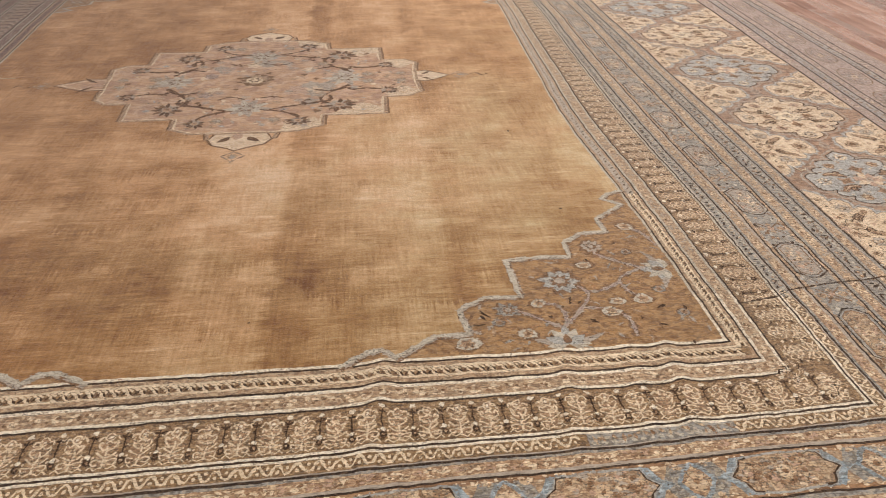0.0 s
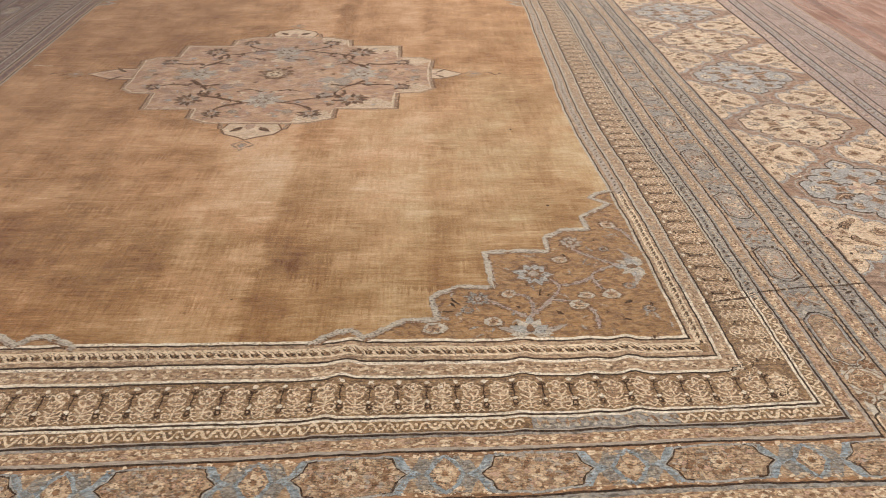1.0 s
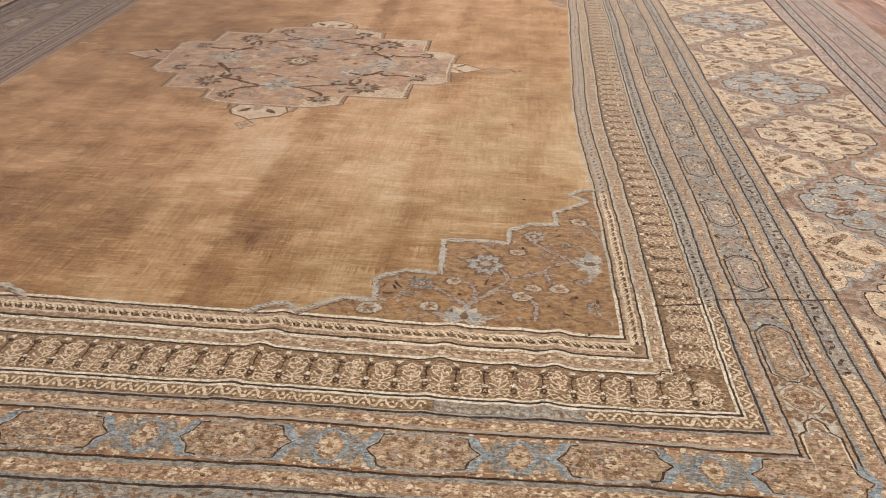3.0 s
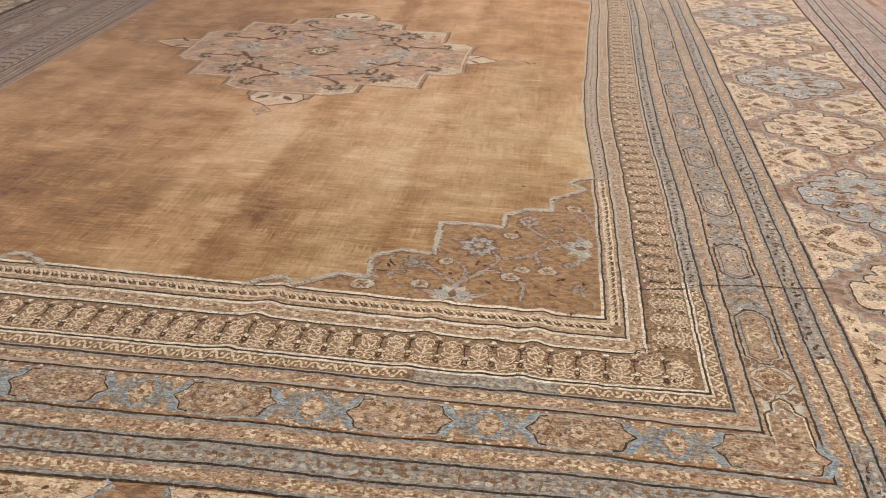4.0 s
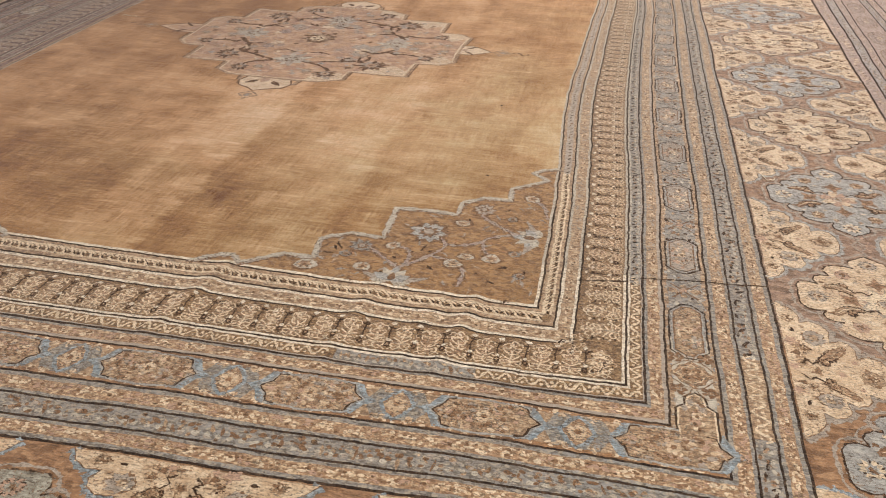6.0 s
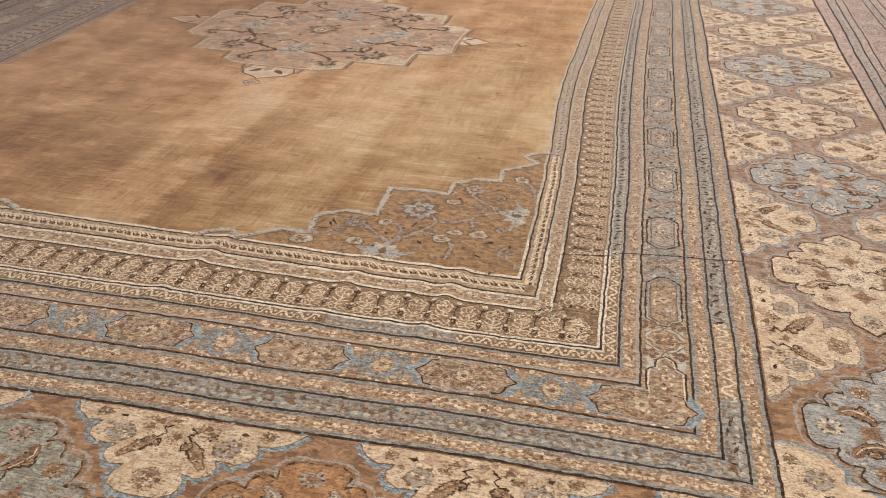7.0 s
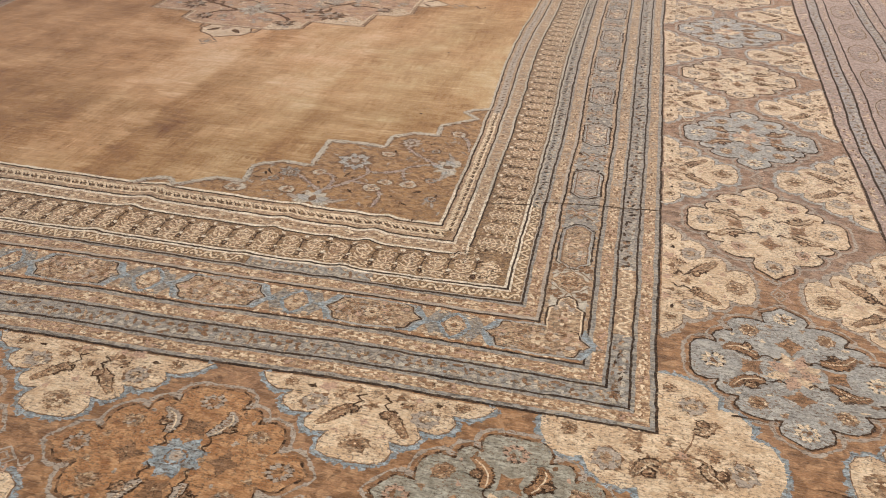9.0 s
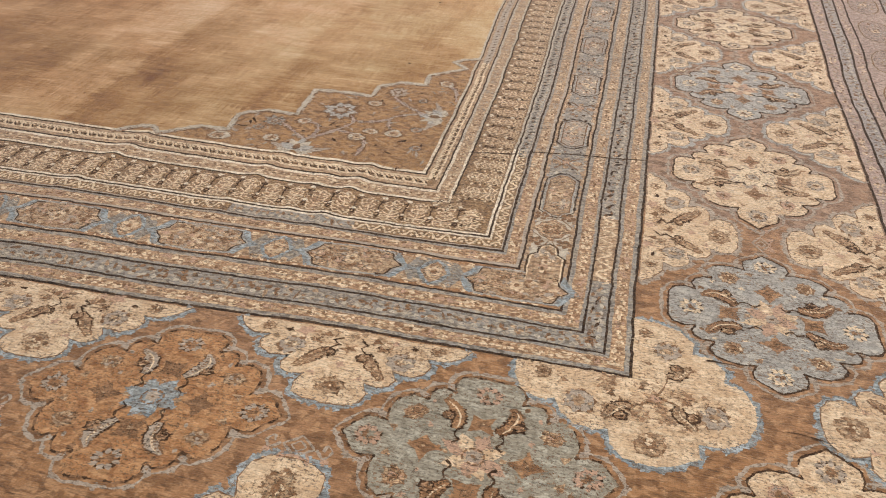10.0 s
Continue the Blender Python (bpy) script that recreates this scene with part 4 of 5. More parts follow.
def filigree(side, a, pods):
    """One palmette of the brown band, with a dark pod beside it."""
    sheet = Sheet(0.25)
    to = along(side, a, 0.100)
    j = lambda: RND.uniform(-0.0022, 0.0022)
    c = "pale_cream" if side == "near" or a < SEAM else ("ash" if side == "left" else "cream")
    w = 0.0042
    star(sheet, to, 0, 0.052, 0.028, "tan" if pods else "dun", 0.8, 1.57, 6, 0.62)
    star(sheet, to, 0, 0.088, 0.022, "tan" if pods else "dun", 0.8, 0, 5, 0.6)
    star(sheet, to, 0, 0.024, 0.014, "tan", 0.8, 0, 6, 0.7)
    stroke(sheet, to, smooth([(j(), 0.106), (j(), 0.085), (0.003 + j(), 0.066), (j(), 0.050)], 3), w, c, 1)
    stroke(sheet, to, smooth([(0.009 * math.cos(t) + j(), 0.026 + 0.011 * math.sin(t) + j()) for t in np.linspace(0.3, 6.0, 8)], 2), w, c, 1)
    stroke(sheet, to, smooth([(-0.008 + j(), 0.044), (j(), 0.038), (0.008 + j(), 0.045)], 2), w, c, 1)
    for s in (1, -1):
        stroke(sheet, to, smooth([(0.001 * s, 0.062), (0.010 * s + j(), 0.060 + j()), (0.019 * s + j(), 0.050 + j()), (0.017 * s + j(), 0.040 + j()), (0.010 * s, 0.046)], 3), w, c, 1)
        stroke(sheet, to, smooth([(0.010 * s, 0.026), (0.018 * s + j(), 0.024 + j()), (0.023 * s + j(), 0.034 + j())], 3), w, c, 1)
        stroke(sheet, to, smooth([(0.002 * s, 0.080), (0.012 * s + j(), 0.074 + j()), (0.022 * s + j(), 0.066 + j())], 3), w, c, 1)
        stroke(sheet, to, smooth([(0.002 * s, 0.090), (0.013 * s + j(), 0.086 + j()), (0.024 * s + j(), 0.088 + j()), (0.020 * s, 0.098), (0.010 * s, 0.096)], 3), w, c, 1)
        blob(sheet, to, 0.024 * s, 0.078, 0.0030, c, 1)
        blob(sheet, to, 0.012 * s + j(), 0.012 + j(), 0.0030, "dun", 1, 1.5)
        blob(sheet, to, 0.026 * s + j(), 0.016 + j(), 0.0030, "dun", 1, 1.5)
    stroke(sheet, to, [(-0.030, 0.108), (-0.022, 0.101), (-0.013, 0.109), (0.0, 0.102), (0.013, 0.109), (0.022, 0.101), (0.030, 0.108)], w * 0.9, c, 1)
    blob(sheet, to, j(), 0.026, 0.0035, "ivory", 1)
    # the fine net of hooks that fills the ground
    for _ in range(9):
        p, q, a = RND.uniform(-0.032, 0.032), RND.uniform(0.014, 0.100), RND.uniform(0, 3.1)
        k = RND.uniform(0.004, 0.008)
        stroke(sheet, to, [(p, q), (p + k * math.cos(a), q + k * math.sin(a)), (p + 1.6 * k * math.cos(a + 0.7), q + 1.6 * k * math.sin(a + 0.7))], 0.0030, RND.choice((c, "cream", "tan")), 1.1, wob=0.5)
    if pods:
        stroke(sheet, to, smooth([(-0.034, 0.020), (-0.036 + j(), 0.045), (-0.034, 0.075)], 2), 0.0034, "dark_brown", 1)
        sheet.poly(ring(to, -0.034, 0.089, 0.0074, 0.0105, 10, 0.2), "dark_brown", 1.2)
        blob(sheet, to, -0.034, 0.089, 0.0034, "tan", 1.8)
        blob(sheet, to, -0.034, 0.011, 0.0060, "ivory", 1.2, 1.2)
        blob(sheet, to, -0.034, 0.075, 0.0056, "ivory", 2.0)
        for s in (1, -1):
            leaf(sheet, to, -0.034, 0.030, 90 + 120 * s, 0.012, 0.005, "dark_brown", 1)
    else:
        for q in (0.03, 0.055, 0.085):
            blob(sheet, to, -0.034 + j(), q + j(), 0.0035, "pale_cream", 1, 1.4)
            blob(sheet, to, -0.030 + j(), q + 0.012, 0.0035, "dark_brown", 1, 1.4)
    return sheet


def filled(sheet, to, half_p, half_q, count, layer, mats=("pale_cream", "pink", "ash", "brown", "dun")):
    """Small tangled florets inside a cartouche."""
    for _ in range(int(count * 1.8)):
        p, q = RND.uniform(-1, 1) * half_p, RND.uniform(-1, 1) * half_q
        if abs(p) / half_p + 0.6 * abs(q) / half_q < 1.1:
            blob(sheet, to, p, q, RND.uniform(0.0025, 0.0065), RND.choice(mats), layer, RND.uniform(1, 1.8))
    rosette(sheet, to, 0, 0, min(half_q * 0.45, 0.02), 0.36, "cream", "brown", layer + 0.6, 6)


def long_cartouche(side, a, half=0.130):
    sheet = Sheet(0.25)
    to = along(side, a, 0.375)
    shape = [(-half, 0), (-half + 0.022, -0.018), (-half + 0.030, -0.040), (0, -0.046), (half - 0.030, -0.040), (half - 0.022, -0.018), (half, 0), (half - 0.022, 0.018), (half - 0.030, 0.040), (0, 0.046), (-half + 0.030, 0.040), (-half + 0.022, 0.018)]
    for s in (1, -1):
        fill(sheet, to, [(s * (half + 0.034), 0.0), (s * (half + 0.008), 0.013), (s * (half - 0.012), 0.046), (s * (half - 0.05), 0.049), (s * (half - 0.03), 0.0), (s * (half - 0.05), -0.049), (s * (half - 0.012), -0.046), (s * (half + 0.008), -0.013)], "sky", 0.8)
    fill(sheet, to, grown(shape, 0.006), "slate_blue", 1.2)
    fill(sheet, to, shape, "dun", 1.6)
    for s in (1, -1):
        tip = [(s * (half - 0.050), -0.043), (s * (half - 0.030), -0.040), (s * (half - 0.022), -0.018), (s * half, 0), (s * (half - 0.022), 0.018), (s * (half - 0.030), 0.040), (s * (half - 0.050), 0.043)]
        stroke(sheet, to, dense(tip, 0.008, False), 0.0036, "dark_brown", 2.4, False, 0.6)
    filled(sheet, to, half * 0.9, 0.040, 90, 2.4, ("cream", "pink", "ash", "brown", "tan", "tan", "brown"))
    return sheet


def lozenge(side, a, half=0.032):
    sheet = Sheet(0.25)
    to = along(side, a, 0.375)
    shape = [(-half, 0), (-half * 0.5, 0.026), (0, 0.040), (half * 0.5, 0.026), (half, 0), (half * 0.5, -0.026), (0, -0.040), (-half * 0.5, -0.026)]
    fill(sheet, to, [(-0.066, -0.014), (-0.048, -0.046), (0.048, -0.046), (0.066, -0.014), (0.066, 0.014), (0.048, 0.046), (-0.048, 0.046), (-0.066, 0.014)], "slate", 0.72)
    fill(sheet, to, grown(shape, 0.010), "sky", 1.1)
    fill(sheet, to, shape, "tan", 1.6)
    rosette(sheet, to, 0, 0, 0.022, 0.36, "cream", "rust", 2.4, 6)
    for s, t in ((1, 1), (1, -1), (-1, 1), (-1, -1)):
        floret(sheet, side, a + s * 0.034, 0.375 + t * 0.042, 0.012, "cream", "tan", 1.6)
    return sheet


def octagon(side, a, half=0.096, ground="ash", edge="dark_brown"):
    sheet = Sheet(0.25)
    to = along(side, a, 0.375)
    w = 0.044
    shape = [(-half, -0.012), (-half * 0.72, -w), (half * 0.72, -w), (half, -0.012), (half, 0.012), (half * 0.72, w), (-half * 0.72, w), (-half, 0.012)]
    stroke(sheet, to, dense(grown(shape, 0.001), 0.008), 0.0046, edge, 1.6, True, 0.5)
    fill(sheet, to, grown(shape, -0.005), "slate_blue", 0.8)
    stroke(sheet, to, dense(grown(shape, -0.011), 0.008), 0.0036, "brown", 2.4, True, 0.6)
    fill(sheet, to, grown(shape, -0.011), ground, 1.6)
    filled(sheet, to, half * 0.72, 0.028, 34, 2.4)
    return sheet


def cross(side, a):
    sheet = Sheet(0.25)
    to = along(side, a, 0.375)
    for s in (1, -1):
        stroke(sheet, to, [(-0.034, -0.034 * s), (0, 0), (0.034, 0.034 * s)], 0.005, "brown", 1)
        blob(sheet, to, 0, s * 0.030, 0.012, "tan", 1)
        blob(sheet, to, s * 0.022, 0, 0.009, "dun", 1)
    blob(sheet, to, 0, 0, 0.011, "pink", 1.8)
    return sheet


# guards, florets and tan stripes: the small repeats of each stripe are one woven ornament
sheet = Sheet()
for side in SIDES:
    for a in steps(side, 0.02, 0.0285):
        slanted(sheet, side, a, 0.0, 0.043)
sheet.build("slanting_leaf_chain", bands["g1"], kind="stuff")
sheet = Sheet()
for side in SIDES:
    for a in steps(side, 0.07, 0.043, 0.012):
        floret(sheet, side, a, 0.072, 0.013, "pale_cream", "brown")
sheet.build("floret_chain", bands["d1"], kind="stuff")
for key, mid, size in (("t1", 0.291, 0.013), ("t2", 0.462, 0.014), ("t3", 0.565, 0.013), ("t4", 1.233, 0.015), ("t5", 1.325, 0.014), ("t6", 1.604, 0.016)):
    sheet = Sheet()
    for side in SIDES:
        for a in steps(side, mid, 0.030 if mid < 0.6 else 0.045, RND.uniform(0, 0.02)):
            floret(sheet, side, a, mid, size, "pale_cream" if RND.random() < 0.7 else "pink", "dun" if RND.random() < 0.5 else "brown")
    sheet.build("floret_chain", bands[key], kind="stuff")
sheet = Sheet()
for side in SIDES:
    lo, hi = span(side, 0.232)
    if side == "near":
        meander(sheet, side, 0.232, 0.260, "pale_cream", lo, -0.48)
        meander(sheet, side, 0.232, 0.260, "pale_cream", -0.12, hi)
    elif side == "far":
        meander(sheet, side, 0.232, 0.260, "pale_cream", lo, hi)
    else:
        meander(sheet, side, 0.232, 0.260, "pale_cream", lo, SEAM)
    for a in steps(side, 0.246, 0.022):
        if guard_mat(side, a) == "slate":
            to = along(side, a, 0.246)
            leaf(sheet, to, -0.007 + RND.uniform(-0.004, 0.004), -0.010, 50 + RND.uniform(-45, 60), RND.uniform(0.012, 0.028), RND.uniform(0.006, 0.010), RND.choice(("brown", "dun", "tan") if side == "near" else ("dark", "dark_brown", "dark_brown")), 1)
            blob(sheet, to, -0.008, 0.007, 0.0045, "pale_grey", 1, 1.5)
            blob(sheet, to, 0.006, RND.uniform(-0.009, 0.009), 0.004, RND.choice(("ash", "tan")), 1, 1.4)
sheet.build("meander", bands["g2"], kind="stuff")
for key, b0, b1 in (("g3", 0.491, 0.536), ("g4", 1.260, 1.300), ("g5", 1.538, 1.575)):
    sheet = Sheet()
    mid = (b0 + b1) / 2
    for side in SIDES:
        for a in steps(side, mid, 0.027 if key == "g3" else 0.036):
            to = along(side, a, mid)
            if key == "g3" and side == "right" and -0.36 < a < -0.08:
                continue
            leaf(sheet, to, -0.009 + RND.uniform(-0.005, 0.005), -0.012 + RND.uniform(-0.004, 0.010), 55 + RND.uniform(-60, 60), RND.uniform(0.012, 0.032), RND.uniform(0.006, 0.011), RND.choice(("brown", "dun", "band_brown", "brown") if side == "near" or key != "g3" else ("dark", "dark_brown", "dark_brown")), 1)
            blob(sheet, to, -0.009, 0.009, 0.0055, "pale_grey", 1, 1.5)
            for _ in range(3):
                blob(sheet, to, RND.uniform(-0.012, 0.012), RND.uniform(-0.016, 0.016), RND.uniform(0.0025, 0.0055), RND.choice(("brown", "tan", "ash", "brown")), 1, 1.5)
    if key == "g3":
        meander(sheet, "right", 0.491, 0.536, "pale_cream", -0.36, -0.09, 0.05)
    sheet.build("small_leaf_chain", bands[key], kind="stuff")

# the heavy dark line before the left main border
sheet = Sheet()
lo, hi = span("left", 0.59)
stroke(sheet, along("left", 0, 0.592), [(lo + (hi - lo) * k / 200, 0) for k in range(201)], 0.034, "dark_brown", 0.6, wob=0.3)
sheet.build("dark_line", rug)

# brown band: a palmette every 68 mm
far_units = Sheet()
for side in SIDES:
    for a in steps(side, 0.185 if side in ("near", "far") else 0.080, 0.0685, 0.027):
        unit = filigree(side, a, side == "near" or a > SEAM)
        if (side == "near" and a > -2.0) or (side == "right" and a < 2.2):
            unit.build("filigree_palmette", bands["br"])
        else:
            at = len(far_units.pts)
            far_units.pts += unit.pts
            far_units.lay += unit.lay
            far_units.faces += [tuple(i + at for i in f) for f in unit.faces]
            far_units.mats += unit.mats
far_units.build("filigree", bands["br"], kind="stuff")
# the net closes round the band's corner
sheet = Sheet(0.25)
for _ in range(70):
    b, t = RND.uniform(0.106, 0.208), RND.uniform(0, 1)
    p, q = U1 + b - 0.05 * t, V0 - KV * b + 0.05 * (1 - t)
    a, k = RND.uniform(0, 6.28), RND.uniform(0.006, 0.012)
    stroke(sheet, mapped((p, q), (1, 0), (0, 1)), [(0, 0), (k * math.cos(a), k * math.sin(a)), (1.5 * k * math.cos(a + 0.8), 1.5 * k * math.sin(a + 0.8))], 0.0042, RND.choice(("pale_cream", "cream", "tan", "dark_brown")), 1, wob=0.5)
sheet.build("corner_filigree", bands["br"], kind="stuff")

# cartouche band
for side in ("near", "far"):
    a = 0.322
    while a > U0 - 0.25:
        long_cartouche(side, a, 0.119).build("cartouche", bands["ca"])
        lozenge(side, a - 0.195).build("lozenge", bands["ca"])
        a -= 0.393
for side in ("right", "left"):
    for k in range(11):
        a = 0.350 + 0.372 * k
        octagon(side, a).build("cartouche", bands["ca"])
        cross(side, a + 0.186).build("cross_flower", bands["ca"])
    cross(side, 0.165).build("cross_flower", bands["ca"])
    octagon(side, 0.0, 0.100, "dun", "dark").build("cartouche", bands["ca"], "brown cartouche outlined in blue")
    sheet = Sheet()
    to = along(side, -0.165, 0.375)
    shape = [(-0.055, 0), (-0.040, 0.012), (-0.034, 0.026), (-0.014, 0.034), (0, 0.050), (0.014, 0.034), (0.034, 0.026), (0.040, 0.012), (0.055, 0), (0.040, -0.012), (0.034, -0.026), (0.014, -0.034), (0, -0.050), (-0.014, -0.034), (-0.034, -0.026), (-0.040, -0.012)]
    fill(sheet, to, grown(shape, 0.002), "brown", 1)
    fill(sheet, to, shape, "tan", 1.6)
    stroke(sheet, to, [(0.74 * p, 0.74 * q) for p, q in dense(shape, 0.008)], 0.0032, "cream", 2.4, True)
    for k in range(4):
        leaf(sheet, to, 0, 0, 90 * k + 45, 0.030, 0.017, "brown", 2.4)
        leaf(sheet, to, 0, 0, 90 * k + 45, 0.020, 0.008, "tan", 3.2)
    blob(sheet, to, 0, 0, 0.006, "cream", 3.6)
    for s, t in ((1, 1), (1, -1), (-1, 1), (-1, -1)):
        rosette(sheet, to, s * 0.066, t * 0.034, 0.020, 0.4, "brown", "tan", 1, 5)
        stroke(sheet, to, smooth([(s * 0.055, 0), (s * 0.052, t * 0.018), (s * 0.036, t * 0.034), (s * 0.020, t * 0.048)], 4), 0.0032, "brown", 1.8)
        stroke(sheet, to, smooth([(s * 0.058, t * 0.004), (s * 0.078, t * 0.012), (s * 0.094, t * 0.030)], 4), 0.0032, "brown", 1.8)
    sheet.build("lozenge", bands["ca"])
    sheet = Sheet()
    to = along(side, -0.315, 0.375)
    shape = [(0.075, 0), (0.060, 0.020), (0.035, 0.024), (0.020, 0.042), (-0.075, 0.042), (-0.075, -0.042), (0.020, -0.042), (0.035, -0.024), (0.060, -0.020)]
    fill(sheet, to, grown(shape, 0.005), "dark_brown", 1)
    fill(sheet, to, grown(shape, -0.001), "pale_cream", 1.6)
    fill(sheet, to, grown(shape, -0.006), "dun", 2.2)
    filled(sheet, to, 0.05, 0.026, 30, 3.0)
    sheet.build("arched_cartouche", bands["ca"])
sheet = Sheet()
for side in ("near", "far"):
    for a in steps(side, 0.375, 0.034):
        for b in (0.330, 0.420):
            floret(sheet, side, a, b, 0.010, "pale_cream", "rust", 0.4)
for side in ("right", "left"):
    for a in steps(side, 0.375, 0.045):
        for b in (0.328, 0.422):
            floret(sheet, side, a, b, 0.008, "ash", "sky", 0.4)
    lo, hi = span(side, 0.33)
    for _ in range(1500):
        a = RND.uniform(max(lo, 0.1), hi)
        blob(sheet, along(side, a, RND.uniform(0.325, 0.425)), 0, 0, RND.uniform(0.002, 0.0055), RND.choice(("ash", "brown", "dun", "pale_grey", "dark_brown", "slate_blue")), 0.4, RND.uniform(1, 2))
sheet.build("floret_chain", bands["ca"], kind="stuff")
for side in SIDES:
    for a in steps(side, 1.44, 0.335, 0.24):
        sheet = Sheet()
        to = along(side, a, 1.44)
        shape = smooth([(-0.125, 0), (-0.085, 0.055), (0, 0.070), (0.085, 0.055), (0.125, 0), (0.085, -0.055), (0, -0.070), (-0.085, -0.055)], 3, True)
        fill(sheet, to, grown(shape, 0.006), "ash", 1)
        stroke(sheet, to, shape, 0.006, "brown", 2, True)
        fill(sheet, to, grown(shape, -0.006), "mauve", 1.6)
        filled(sheet, to, 0.10, 0.05, 30, 2.4, ("ash", "mauve_grey", "brown", "dun"))
        sheet.build("cartouche", bands["oc"])

# ---------------------------------------------------------------- main border
PETALS = [(0.0, 0.247), (0.028, 0.227), (0.050, 0.212), (0.054, 0.190), (0.046, 0.168), (0.068, 0.174), (0.098, 0.172), (0.124, 0.160), (0.138, 0.138), (0.124, 0.112),
          (0.146, 0.112), (0.166, 0.102), (0.172, 0.084), (0.161, 0.064), (0.188, 0.070), (0.210, 0.062), (0.221, 0.044), (0.221, 0.0)]
MID = 0.89


def flower_shape():
    q = PETALS
    whole = q + [(p, -s) for p, s in reversed(q[:-1])] + [(-p, -s) for p, s in q[1:]] + [(-p, s) for p, s in reversed(q[1:-1])]
    return whole


def petal_ring(sheet, to, p, q, r, mat, eye, layer, n=9):
    """Loose ring of small petals round a dotted eye."""
    for i in range(n):
        a = 2 * math.pi * i / n + RND.uniform(-0.1, 0.1)
        leaf(sheet, to, p + 0.45 * r * math.cos(a), q + 0.45 * r * math.sin(a), math.degrees(a), r * 0.62, r * 0.40, mat, layer + 0.4)
        blob(sheet, to, p + 0.8 * r * math.cos(a + 0.35), q + 0.8 * r * math.sin(a + 0.35), r * 0.12, "dark_brown", layer)
    for _ in range(4):
        blob(sheet, to, p + RND.uniform(-0.3, 0.3) * r, q + RND.uniform(-0.3, 0.3) * r, r * 0.18, eye, layer + 0.5)


def soft_disc(sheet, to, p, q, r, mat, core, dots, layer):
    star(sheet, to, p, q, r * 1.13, "brown", layer - 0.3, RND.random(), 8, 0.82)
    star(sheet, to, p, q, r * 1.1, mat, layer + 0.3, RND.random(), 8, 0.80)
    star(sheet, to, p, q, r * 0.52, core, layer + 0.8, RND.random(), 7, 0.70)
    for _ in range(7):
        a, k = RND.uniform(0, 6.28), RND.uniform(0.1, 0.95)
        blob(sheet, to, p + k * r * math.cos(a), q + k * r * math.sin(a), r * 0.11, RND.choice((dots, core)), layer + 1.6)


def taper(sheet, to, way, widths, mat, layer):
    """A ribbon along local points with a width of its own at each."""
    edges = []
    for i, (x, y) in enumerate(way):
        a, b = way[max(i - 1, 0)], way[min(i + 1, len(way) - 1)]
        dx, dy = b[0] - a[0], b[1] - a[1]
        k = widths[i] / 2 / max(math.hypot(dx, dy), 1e-9)
        edges.append((to(x - dy * k, y + dx * k), to(x + dy * k, y - dx * k)))
    for i in range(len(way) - 1):
        sheet.poly([edges[i][1], edges[i + 1][1], edges[i + 1][0], edges[i][0]], mat, layer)


def sickle(sheet, to, pts, body, light, layer):
    """Curved leaf, broad at the root and pointed, with a dark worn outline and hatching."""
    way = dense(smooth(pts, 4), 0.006, False)
    n = len(way) - 1
    w = [0.021 * math.sin(math.pi * (0.14 + 0.80 * i / n)) ** 0.8 * RND.uniform(0.88, 1.12) for i in range(n + 1)]
    taper(sheet, to, way, [k + 0.0065 for k in w], "brown", layer)
    taper(sheet, to, way[: 2 * n // 3], [k + 0.0070 for k in w], "dark_brown", layer + 0.35)
    taper(sheet, to, way, w, body, layer + 0.8)
    taper(sheet, to, [(x + 0.0028, y + 0.0028) for x, y in way[2:-2]], [k * 0.18 for k in w[2:-2]], light, layer + 1.5)
    for i in range(2, n - 1, 2):
        (x, y), (x2, y2) = way[i], way[i + 1]
        dx, dy = x2 - x, y2 - y
        k = 0.34 * w[i] / max(math.hypot(dx, dy), 1e-9)
        stroke(sheet, to, [(x - dy * k, y + dx * k), (x + 0.2 * dx, y + 0.2 * dy)], 0.0024, "brown", layer + 1.9, wob=0.6)


def berry(sheet, to, p, q, r, layer):
    """Bud in a dark outline."""
    star(sheet, to, p, q, r * 1.35, "dark_brown", layer, RND.random(), 6, 0.78)
    star(sheet, to, p, q, r * 0.92, "tan", layer + 0.5, RND.random(), 6, 0.78)
    for _ in range(4):
        blob(sheet, to, p + RND.uniform(-0.6, 0.6) * r, q + RND.uniform(-0.6, 0.6) * r, r * 0.24, RND.choice(("brown", "dark_brown", "brown")), layer + 0.9)


